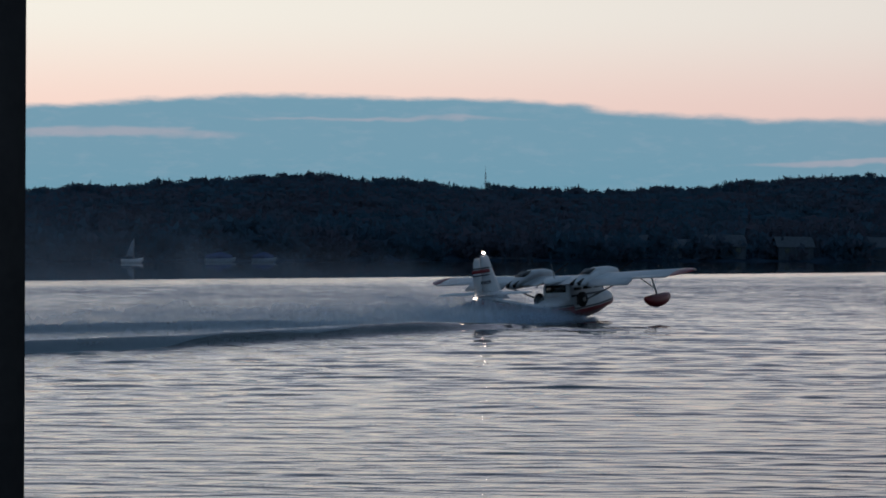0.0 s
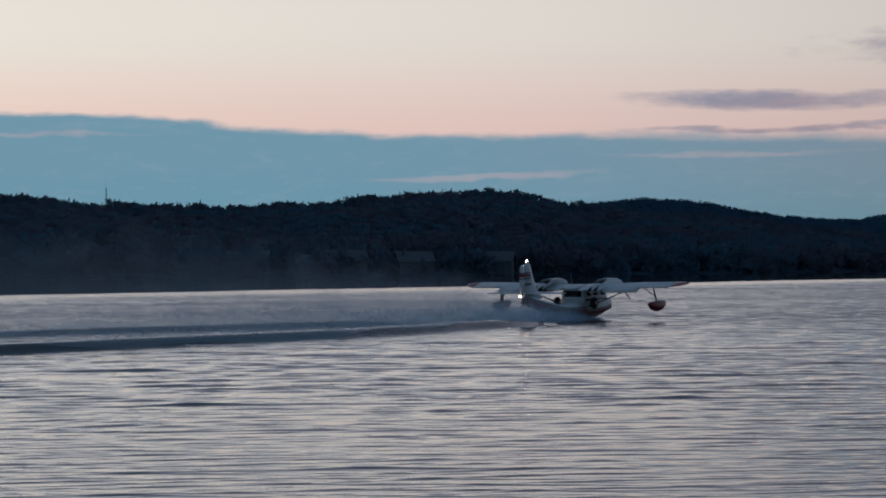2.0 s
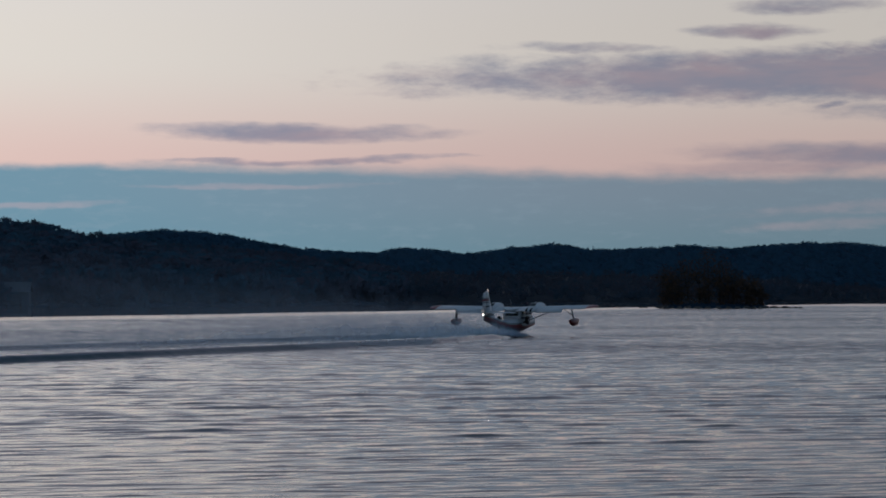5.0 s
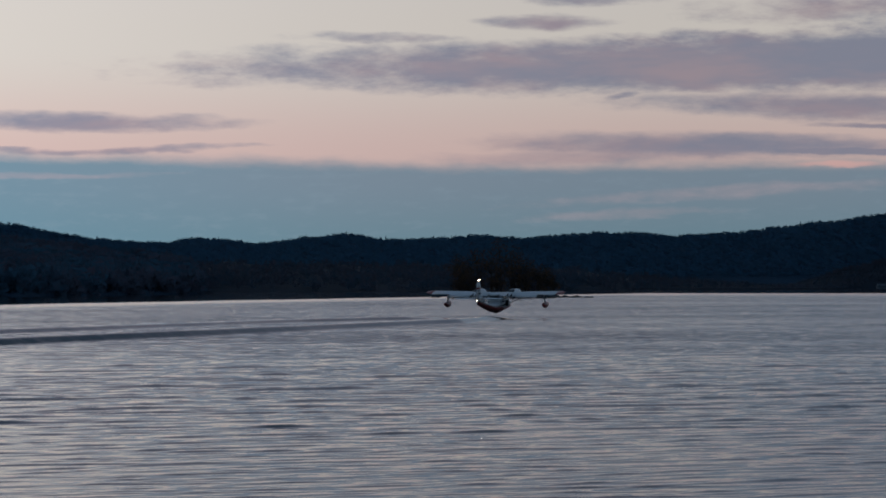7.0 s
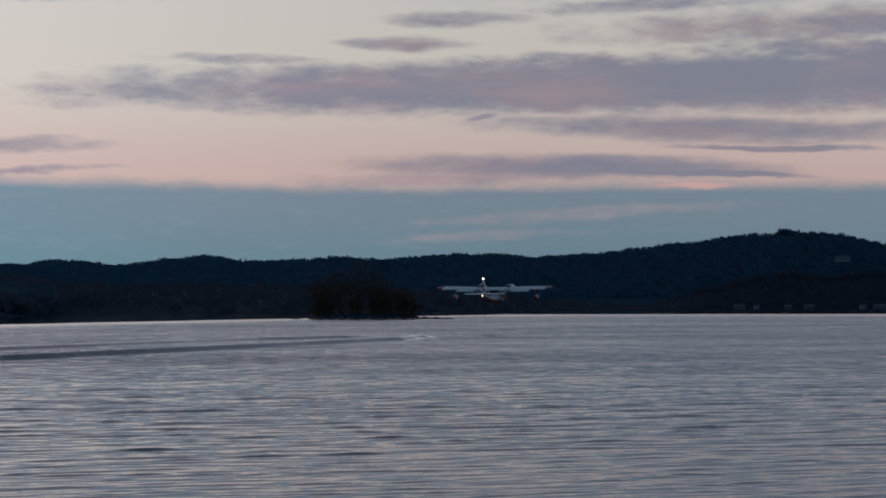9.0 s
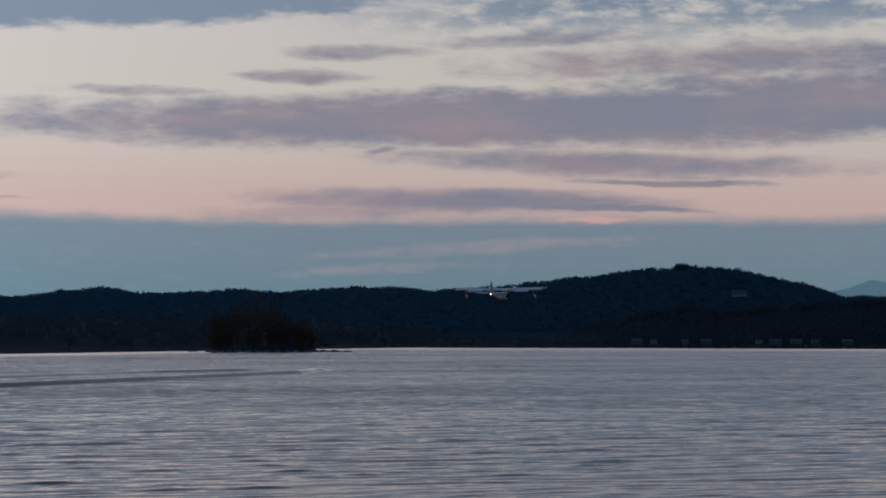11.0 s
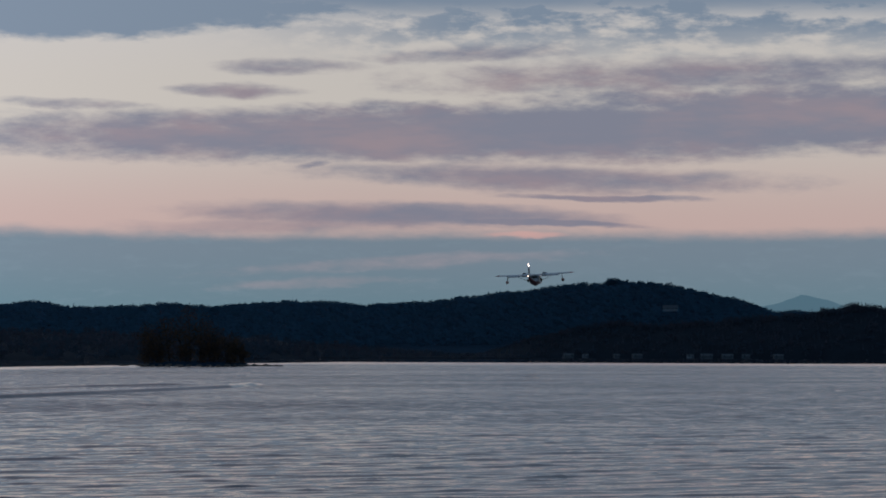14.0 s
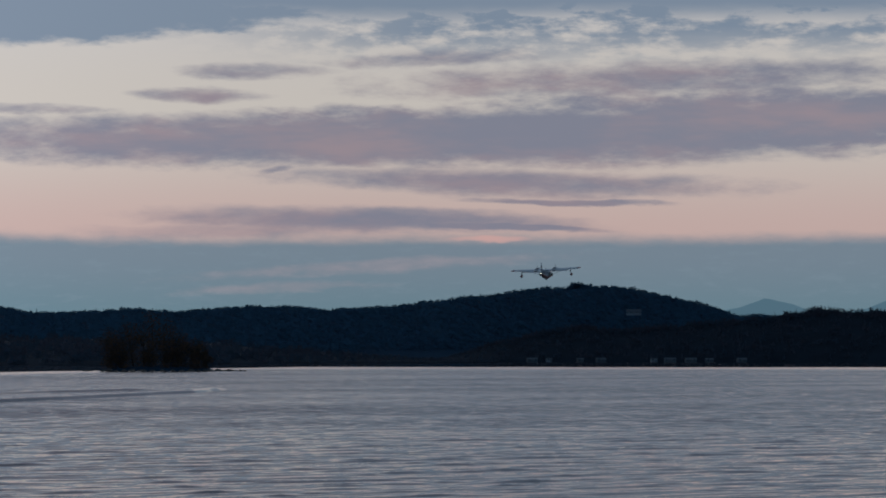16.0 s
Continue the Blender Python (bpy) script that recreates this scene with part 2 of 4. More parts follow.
FLASH = material("beacon_lamp", (0.9, 0.6, 0.5), 0.3, 0, 0.05, 2.0, emit=(1.0, 0.72, 0.60, 26))
SPRAY = leafy("spray_drops", [(0.56, 0.72, 0.92), (0.68, 0.80, 0.95)], 0.5, 0.5, 0.5)
# haze over the near hill is mixed into this floor's blue
SOIL = material("forest_floor_hazed", (0.018, 0.040, 0.066), 0.95, 0, 0.5, 0.05, second=(0.013, 0.030, 0.052), spec=0.05)
# floor of the far ridges: distance haze is put into its blue
HAZESOIL = material("far_floor_hazed", (0.012, 0.037, 0.065), 0.95, 0, 0.4, 0.03, second=(0.010, 0.031, 0.055), spec=0.05)
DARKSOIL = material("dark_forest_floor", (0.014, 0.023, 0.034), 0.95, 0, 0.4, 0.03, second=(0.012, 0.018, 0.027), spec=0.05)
ROCK = material("lake_rock", (0.10, 0.095, 0.09), 0.85, 0, 0.5, 0.8, 0.05)
BARK = material("bark", (0.05, 0.038, 0.03), 0.9, 0, 0.4, 3.0, 0.01)
# leaf tones lifted and blued to hold the near hill's haze
WOODS = leafy("mixed_woods_hazed", [(0.056, 0.136, 0.205), (0.064, 0.140, 0.205), (0.110, 0.116, 0.155), (0.066, 0.142, 0.210)], 0.08, 0.4)
# far foliage, bluer still: its colour carries the haze of distance
HAZEWOODS = leafy("far_woods_hazed", [(0.050, 0.134, 0.216), (0.054, 0.138, 0.222), (0.066, 0.140, 0.216)], 0.1, 0.4)
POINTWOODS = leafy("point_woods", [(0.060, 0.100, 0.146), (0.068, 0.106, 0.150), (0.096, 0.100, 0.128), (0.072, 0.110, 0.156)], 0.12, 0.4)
AUTUMN = leafy("autumn_leaves", [(0.050, 0.048, 0.046), (0.105, 0.074, 0.056), (0.165, 0.098, 0.062)], 0.6, 0.35)
POST = material("dark_timber", (0.035, 0.030, 0.030), 0.8, 0, 0.4, 5.0, 0.004)
SIDING = material("pale_siding", (0.20, 0.265, 0.33), 0.7, 0, 0.2, 0.8)
GREYSIDE = material("grey_siding", (0.074, 0.105, 0.138), 0.7, 0, 0.25, 0.8)
ROOFING = material("roof_shingle", (0.065, 0.088, 0.112), 0.85, 0, 0.3, 1.5)
TARP = material("blue_tarp", (0.022, 0.065, 0.22), 0.55, 0, 0.25, 0.9)
STEEL = material("mast_steel", (0.12, 0.13, 0.14), 0.6, 0.3, 0.2, 1.0)


# ---------- mesh helpers ----------
def mesh_of(name, verts, faces, mat, smooth=False):
    me = bpy.data.meshes.new(name)
    me.from_pydata([tuple(v) for v in verts], [], [tuple(f) for f in faces])
    if mat:
        me.materials.append(mat)
    if smooth:
        me.polygons.foreach_set("use_smooth", [True] * len(me.polygons))
    me.update()
    return me


def part(name, bm, mat, parent, label="", smooth=True):
    me = bpy.data.meshes.new(name)
    bmesh.ops.recalc_face_normals(bm, faces=bm.faces)
    bm.to_mesh(me)
    bm.free()
    me.materials.append(mat)
    if smooth:
        me.polygons.foreach_set("use_smooth", [True] * len(me.polygons))
    ob = new(name, me)
    ob.parent = parent
    return tagged(ob, label)


def box(sx, sy, sz, at=(0, 0, 0), bevel=0.0, rot=None):
    bm = bmesh.new()
    bmesh.ops.create_cube(bm, size=1.0)
    bmesh.ops.scale(bm, vec=(sx, sy, sz), verts=bm.verts)
    if bevel:
        bmesh.ops.bevel(bm, geom=bm.edges[:], offset=bevel, segments=2, affect="EDGES")
    if rot is not None:
        bmesh.ops.transform(bm, matrix=rot, verts=bm.verts)
    bmesh.ops.translate(bm, vec=at, verts=bm.verts)
    return bm


def loft(rings, close=True, bm=None):
    """A skin over rings of equal count, capped at both ends."""
    bm = bm or bmesh.new()
    rows = [[bm.verts.new(p) for p in ring] for ring in rings]
    n = len(rings[0])
    for a, b in zip(rows, rows[1:]):
        for i in range(n if close else n - 1):
            j = (i + 1) % n
            bm.faces.new((a[i], a[j], b[j], b[i]))
    if close:
        bm.faces.new(rows[0])
        bm.faces.new(rows[-1][::-1])
    return bm


def rod(a, b, r0, r1=None, n=8, flat=1.0, bm=None):
    """A tapered bar from a to b; flat below 1 gives a streamlined section."""
    a, b = Vector(a), Vector(b)
    r1 = r0 if r1 is None else r1
    q = (b - a).to_track_quat("Z", "Y").to_matrix()
    ring = lambda c, r: [c + q @ Vector((r * math.cos(t), r * flat * math.sin(t), 0)) for t in [2 * math.pi * i / n for i in range(n)]]
    return loft([ring(a, r0), ring(b, r1)], True, bm)


# ---------- lake ----------
def ripple(x, y, dr):
    """Height of the wind waves: sharp-crested trains nearly along the wind, each fading where the sheet grows too coarse for it."""
    g = np.random.default_rng(23)
    far = np.hypot(x, y)
    z = np.zeros_like(x)
    for lam, ang, size in ((0.48, 0.34, 0.8), (0.66, -0.22, 0.9), (0.90, 0.20, 1.0), (1.15, -0.12, 1.0), (1.45, 0.32, 1.0), (1.8, 0.04, 1.2), (2.2, -0.26, 1.0), (2.8, 0.18, 0.8), (3.6, -0.06, 0.6)):
        kx, ky = math.sin(ang) * 6.2832 / lam, math.cos(ang) * 6.2832 / lam
        ph = g.uniform(0, 6.28, 5)
        fade = np.clip((lam / dr - 2.5) / 3.0, 0, 1)
        if lam > 1.2:
            fade = fade * np.clip((far - 24) / 40, 0.35, 1.0)  # the longer waves have come down with the fetch
        wander = 0.9 * np.sin(x * 0.43 + y * 0.11 + ph[1]) + 0.5 * np.sin(x * 1.03 - y * 0.17 + ph[2])
        group = 0.85 + 0.38 * np.sin(x * 0.83 + y * 0.3 + ph[3]) * np.sin(y * 0.47 - x * 0.21 + ph[4])
        z = z + WAVE * size * lam ** 0.9 * fade * group * (np.exp(8.0 * (np.sin(kx * x + ky * y + ph[0] + wander) - 1)) - 0.14)
    return z * np.clip(0.30 + far / 90, 0.55, 1.35)


WAVE = 0.0116


def build_water():
    px = np.arange(0.0, 640.0, 0.6)
    radius = np.concatenate([[4.0, 8.0, 14.0], 13920.0 / (660.0 - px), [13920.0 / 12.0, 13920.0 / 6.0, 13920.0 / 4.0, 4900.0]])
    ang = np.radians(np.concatenate([np.linspace(-180, -16, 40), np.linspace(-13, 43.5, 460), np.linspace(46, 180, 34)[:-1]]))
    r, a = np.meshgrid(radius, ang, indexing="ij")
    x, y = r * np.sin(a), r * np.cos(a)
    dr = np.gradient(radius)[:, None] * np.ones_like(a)
    inside = ((a > radians(-13.2)) & (a < radians(43.7))).astype(float)
    z = ripple(x, y, dr) * inside
    verts = np.stack([x, y, z], -1).reshape(-1, 3)
    nr, na = r.shape
    i, j = np.meshgrid(np.arange(nr - 1), np.arange(na), indexing="ij")
    k = (j + 1) % na
    faces = np.stack([i * na + j, i * na + k, (i + 1) * na + k, (i + 1) * na + j], -1).reshape(-1, 4)
    me = bpy.data.meshes.new("water")
    me.vertices.add(len(verts) + 1)
    me.vertices.foreach_set("co", np.concatenate([verts, [[0, 0, 0]]]).ravel())
    fan = np.stack([np.full(na, len(verts)), (np.arange(na) + 1) % na, np.arange(na)], -1)
    me.loops.add(faces.size + fan.size)
    me.loops.foreach_set("vertex_index", np.concatenate([faces.ravel(), fan.ravel()]))
    me.polygons.add(len(faces) + na)
    me.polygons.foreach_set("loop_start", np.concatenate([np.arange(len(faces)) * 4, len(faces) * 4 + np.arange(na) * 3]))
    me.update(calc_edges=True)
    me.validate()
    me.polygons.foreach_set("use_smooth", [True] * len(me.polygons))
    me.materials.append(WATER)
    return tagged(new("water", me), "rippled grey lake water at dusk reaching the far shores", "lake", kind="structure")


water = build_water()


# ---------- land: bearings in degrees, crest heights as degrees above the level ----------
rng = np.random.default_rng(7)


def smooth_noise(x, seed, waves=9, lo=0.2, hi=3.0):
    g = np.random.default_rng(seed)
    total = np.zeros_like(x)
    for f in np.geomspace(lo, hi, waves):
        total += np.sin(x * f * 6.2832 + g.uniform(0, 6.28)) / (1 + f)
    return total / 2.2


class Land:
    """A wooded rise from a shore to a crest, with its height at any bearing and run (0 shore, 1 crest)."""

    def __init__(self, name, shore, crest_r, profile, canopy, seed, label):
        self.name, self.shore, self.crest_r, self.canopy, self.seed = name, shore, crest_r, canopy, seed
        self.pa, self.pe = np.array(profile).T
        self.sa, self.sr = np.array(shore).T
        self.a0, self.a1 = self.pa[0], self.pa[-1]
        self.label = label

    def radius(self, a, u):
        r0 = np.interp(a, self.sa, self.sr) + 6 * smooth_noise(a, self.seed, lo=0.3, hi=4)
        return r0 + (self.crest_r - r0) * u

    def height(self, a, u):
        top = np.tan(np.radians(np.interp(a, self.pa, self.pe))) * self.crest_r + EYE - self.canopy
        rise = np.clip(u, 0, 1) ** 0.9
        fall = np.clip(u - 1, 0, 1) * 0.6
        return np.maximum(0.6 + (top - 0.6) * (rise - fall), 0.5) * np.clip(u * 30 + 0.05, 0, 1) + 1.2 * smooth_noise(a * 2 + u * 5, self.seed + 3) * rise

    def build(self, mat):
        a = np.linspace(self.a0, self.a1, int((self.a1 - self.a0) * 8) + 2)
        u = np.concatenate([[-0.02], np.linspace(0, 1, 20), [1.15, 1.5]])
        uu, aa = np.meshgrid(u, a, indexing="ij")
        r, z = self.radius(aa, uu), self.height(aa, uu)
        z[0] = -1.0
        z[-1] = -1.0
        t = np.radians(aa)
        verts = np.stack([r * np.sin(t), r * np.cos(t), z], -1).reshape(-1, 3)
        n = len(a)
        faces = [(i * n + j, i * n + j + 1, (i + 1) * n + j + 1, (i + 1) * n + j) for i in range(len(u) - 1) for j in range(n - 1)]
        return tagged(new(self.name, mesh_of(self.name, verts, faces, mat, True)), self.label, "hill", kind="structure")


def tree_shape(kind, seed, count, leaf=0.7):
    """Triangles of one tree of height 1: a tapered trunk and a ragged crown of leaf clumps. Rows of three corners."""
    g = np.random.default_rng(seed)
    tris = []
    for i in range(4):
        t0, t1 = i * math.pi / 2, (i + 1) * math.pi / 2
        p = lambda t, r, z: (r * math.cos(t), r * math.sin(t), z)
        tris += [[p(t0, 0.018, -0.05), p(t1, 0.018, -0.05), p(t0, 0.004, 0.8)], [p(t1, 0.018, -0.05), p(t1, 0.004, 0.8), p(t0, 0.004, 0.8)]]
    lobes = [(g.normal(0, 0.13), g.normal(0, 0.13), g.uniform(0.42, 0.82), g.uniform(0.12, 0.22)) for _ in range(7)]
    for _ in range(count):
        if kind == "pine":
            z = 0.14 + 0.86 * g.random() ** 1.25
            rad = (1.02 - z) * 0.24 * (0.75 + 0.5 * abs(math.sin(z * 23 + seed))) * math.sqrt(g.random())
            t = g.uniform(0, 6.283)
            c = np.array([rad * math.cos(t), rad * math.sin(t), z])
            size = 0.03 + 0.055 * (1 - z)
        else:
            lx, ly, lz, lr = lobes[g.integers(len(lobes))]
            v = g.normal(size=3)
            v *= lr * g.random() ** 0.4 / np.linalg.norm(v)
            c = np.array([lx, ly, lz]) + v * [1, 1, 0.8]
            size = g.uniform(0.035, 0.075)
        tris.append((c + g.normal(size=(3, 3)) * size * leaf).tolist())
    return np.array(tris)


PINES = [tree_shape("pine", i, 96, 1.05) for i in range(5)]
BROAD = [tree_shape("broad", 20 + i, 96, 1.15) for i in range(5)]
FAR_PINES = [tree_shape("pine", i, 60, 1.1) for i in range(5)]
FAR_BROAD = [tree_shape("broad", 20 + i, 60, 1.15) for i in range(5)]
SLOPE_TREES = [tree_shape("broad", 40 + i, 18, 2.1)[8:] for i in range(6)]  # crowns alone, seen from above the stems


def woods(name, spots, mat, label, pine_share=0.5, crowns=()):
    """Many far trees in one mesh; spots: x, y, z, height."""
    blocks = []
    for x, y, z, h in spots:
        pines, broad = (PINES, BROAD) if mat is WOODS else (FAR_PINES, FAR_BROAD)
        shape = (pines if rng.random() < pine_share else broad)[rng.integers(5)]
        t = rng.uniform(0, 6.283)
        c, s_ = math.cos(t), math.sin(t)
        turned = shape @ np.array([[c, s_, 0], [-s_, c, 0], [0, 0, 1]]) * [h * rng.uniform(0.8, 1.3), h * rng.uniform(0.8, 1.3), h]
        blocks.append(turned + [x, y, z])
    for x, y, z, h in crowns:
        blocks.append(SLOPE_TREES[rng.integers(6)] * [h * 1.5, h * 1.5, h] + [x, y, z])
    tri = np.concatenate(blocks).reshape(-1, 3)
    me = bpy.data.meshes.new(name)
    me.vertices.add(len(tri))
    me.vertices.foreach_set("co", tri.ravel())
    me.loops.add(len(tri))
    me.loops.foreach_set("vertex_index", np.arange(len(tri)))
    me.polygons.add(len(tri) // 3)
    me.polygons.foreach_set("loop_start", np.arange(0, len(tri), 3))
    me.update(calc_edges=True)
    me.materials.append(mat)
    return tagged(new(name, me), label, "woods", kind="stuff")


def grow(land, count, lo, hi, u_lo=0.0, u_hi=1.05, power=1.0):
    """Spots for trees spread over a land, heights from lo to hi."""
    a = rng.uniform(land.a0, land.a1, count)
    u = u_lo + (u_hi - u_lo) * rng.random(count) ** power
    r, z = land.radius(a, u), land.height(a, u)
    t = np.radians(a)
    h = rng.uniform(lo, hi, count) * np.clip(np.interp(a, land.pa, land.pe) / 0.36, 0.35, 1.0)
    return list(zip(r * np.sin(t), r * np.cos(t), z - 0.36 * h, h))


near_hill = Land("hill_near", [(-20, 470), (-8, 470), (0, 560), (8, 590), (14, 660), (17.6, 780), (18.2, 800)], 1150,
                 [(-20, 1.2), (-9, 1.23), (-6, 1.41), (-3.5, 1.60), (-2.2, 1.58), (0.9, 1.35), (4.0, 1.27), (6.3, 1.42), (7.7, 1.58), (9.2, 1.62), (10.4, 1.49), (11.4, 1.28), (13.5, 1.08), (15.7, 0.87), (17.2, 0.70), (17.8, 0.60), (18.0, 0.1)],
                 2.9, 3, "long low hill covered in dark mixed woods behind the lake shore")
blue_hill = Land("hill_middle", [(8, 2000), (20, 2000)], 2500,
                 [(8, 1.1), (10.6, 1.25), (12.0, 1.37), (12.9, 1.42), (13.5, 1.40), (14.7, 1.18), (15.4, 1.05), (17.3, 0.90), (19.5, 0.5)], 2.8, 5,
                 "rounded wooded hill, coloured blue for the haze of distance")
far_hill = Land("hill_far", [(14, 2100), (41, 2600)], 3000,
                [(14, 0.9), (17.3, 0.94), (17.9, 1.04), (19.2, 0.92), (20.5, 1.05), (21.1, 1.15), (22.2, 0.99), (24.3, 1.10), (25.0, 1.02), (26.6, 1.17), (28.4, 1.09), (30.0, 1.19), (31.5, 1.39), (32.8, 1.53), (33.8, 1.62), (34.6, 1.60), (35.2, 1.49), (36.4, 1.23), (37.3, 0.97), (41, 0.8)],
                3.0, 8, "long wooded ridge with a rounded summit across the lake")
low_shore = Land("shore_low", [(16.5, 1080), (24, 1080), (29, 1500), (32, 1600)], 1650,
                 [(16.5, 0.56), (20, 0.54), (23.4, 0.50), (25.9, 0.40), (27.8, 0.27), (29, 0.18), (30.6, 0.10), (32, 0.02)], 3.2, 11, "low dark wooded shore across the water")
right_hill = Land("shore_far", [(29, 2250), (46, 2180)], 2360,
                  [(30.6, 0.04), (31.3, 0.20), (32.1, 0.44), (32.9, 0.62), (33.8, 0.76), (34.6, 0.70), (35.8, 0.77), (37.0, 0.89), (37.9, 0.96), (38.4, 1.05), (39.1, 1.13), (39.7, 1.10), (46, 1.1)],
                  3.6, 14, "dark wooded point rising from the far shore")
for land in (near_hill, blue_hill, far_hill, low_shore, right_hill):
    land.build(SOIL if land is near_hill else DARKSOIL if land in (right_hill, low_shore) else HAZESOIL)
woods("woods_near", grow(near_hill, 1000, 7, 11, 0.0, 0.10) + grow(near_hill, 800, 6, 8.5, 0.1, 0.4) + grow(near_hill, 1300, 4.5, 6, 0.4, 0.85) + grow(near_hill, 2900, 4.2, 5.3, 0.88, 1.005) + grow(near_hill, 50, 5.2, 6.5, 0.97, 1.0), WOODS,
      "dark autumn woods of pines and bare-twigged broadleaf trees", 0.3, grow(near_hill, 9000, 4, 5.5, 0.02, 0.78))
woods("woods_middle", grow(blue_hill, 1300, 3.8, 5, 0.95, 1.005), HAZEWOODS, "far wooded slope, coloured blue for the haze of distance", 0.3, grow(blue_hill, 2200, 5, 7, 0.5, 0.93))
knob = []
for i in range(16):
    a_, h_ = radians(33.56 + 0.022 * i), 9.0 + 5.0 * math.sin(0.2 * i) ** 2 + rng.uniform(-1.6, 1.6)
    knob.append((2985 * math.sin(a_), 2985 * math.cos(a_), float(far_hill.height(np.array(math.degrees(a_)), np.array(0.98))) - 0.45 * h_, h_))
woods("woods_far", grow(far_hill, 3400, 4.0, 5.6, 0.95, 1.005) + grow(far_hill, 110, 5.6, 8, 0.98, 1.0) + knob, HAZEWOODS, "far ridge of mixed woods with a ragged skyline", 0.3, grow(far_hill, 11000, 5, 8, 0.12, 0.93))
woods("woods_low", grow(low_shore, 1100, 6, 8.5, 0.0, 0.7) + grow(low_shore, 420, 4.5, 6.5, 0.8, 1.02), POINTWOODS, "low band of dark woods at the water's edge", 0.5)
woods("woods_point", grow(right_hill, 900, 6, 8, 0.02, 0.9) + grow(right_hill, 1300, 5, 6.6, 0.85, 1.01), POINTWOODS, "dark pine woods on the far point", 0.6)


def far_mountain():
    """Pale mountains on the horizon, a glowing backdrop of distance with haze in its colour."""
    mat = bpy.data.materials.new("mountain_haze_glow")
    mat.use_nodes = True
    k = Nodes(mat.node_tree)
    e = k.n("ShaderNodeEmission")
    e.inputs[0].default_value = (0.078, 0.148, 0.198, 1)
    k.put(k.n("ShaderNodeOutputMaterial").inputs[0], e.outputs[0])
    a = np.linspace(34, 47, 90)
    peak = 0.95 + 0.40 * np.clip(1 - np.abs(a - 37.85) / 1.35, 0, 1) ** 1.15 + 0.62 * np.exp(-((a - 41.6) / 1.5) ** 2) + 0.03 * smooth_noise(a, 4)
    t, r = np.radians(a), 4600.0
    z = np.tan(np.radians(peak)) * r
    verts = [(r * math.sin(q), r * math.cos(q), h) for q, h in zip(t, z)] + [(4300 * math.sin(q), 4300 * math.cos(q), -2) for q in t]
    faces = [(i, i + 1, 90 + i + 1, 90 + i) for i in range(89)]
    tagged(new("backdrop_mountain", mesh_of("backdrop_mountain", verts, faces, mat, True)), "haze-blue glowing mountain backdrop far beyond the lake", "mountain", kind="structure")


far_mountain()


def at_bearing(a, r, z=0.0):
    return Vector((r * math.sin(radians(a)), r * math.cos(radians(a)), z))


# ---------- island ----------
ISLE = at_bearing(24.6, 590)
ISLE_TURN = -24.6


def island():
    rows = []
    n = 40
    for f, h in ((1.08, -0.6), (1.0, 0.05), (0.9, 0.5), (0.6, 0.9), (0.25, 1.1)):
        rows.append([Vector((12.4 * f * math.cos(t) * (1 + 0.06 * math.sin(3 * t + 1)), 6.0 * f * math.sin(t) * (1 + 0.1 * math.sin(2 * t)), h + 0.12 * math.sin(5 * t + f * 9)))
                     for t in [2 * math.pi * i / n for i in range(n)]])
    bm = loft(rows)
    bmesh.ops.recalc_face_normals(bm, faces=bm.faces)
    me = bpy.data.meshes.new("island")
    bm.to_mesh(me)
    bm.free()
    me.materials.append(SOIL)
    ob = tagged(new("island", me), "small low rocky island with brushy trees", "island", kind="structure")
    ob.matrix_world = pose(*ISLE, 0, 0, ISLE_TURN)
    return ob


island()


def rock(x, y, size, seed, z=0.05):
    g = np.random.default_rng(seed)
    bm = bmesh.new()
    bmesh.ops.create_icosphere(bm, subdivisions=2, radius=1.0)
    f = g.uniform(0.7, 1.2, 3)
    for v in bm.verts:
        v.co = Vector((v.co.x * size * f[0] * 1.5, v.co.y * size * f[1], v.co.z * size * 0.6 * f[2])) * (1 + 0.28 * noise.noise(v.co * 1.7 + Vector((seed, 0, 0))))
    me = bpy.data.meshes.new("rock")
    bm.to_mesh(me)
    bm.free()
    me.materials.append(ROCK)
    ob = tagged(new("rock", me), "dark wet lake rock at the island's edge", "rock", "island rocks")
    p = Matrix.Translation(ISLE) @ pose(0, 0, 0, 0, 0, ISLE_TURN) @ Vector((x, y, z))
    ob.matrix_world = pose(*p, 0, 0, g.uniform(0, 180))
    return ob


for i in range(16):
    t = -math.pi * (0.06 + 0.88 * i / 15)
    rock(12.3 * math.cos(t), 6.2 * math.sin(t), 0.45 + 0.35 * random.random(), i)
for i, (x, sz) in enumerate(((13.6, 0.7), (14.9, 0.6), (16.0, 0.7), (17.2, 0.5), (18.4, 0.55), (19.4, 0.35), (-15.9, 0.55), (-15.0, 0.4))):
    rock(x, -1.0 + 0.4 * math.sin(i * 3), sz, 40 + i)


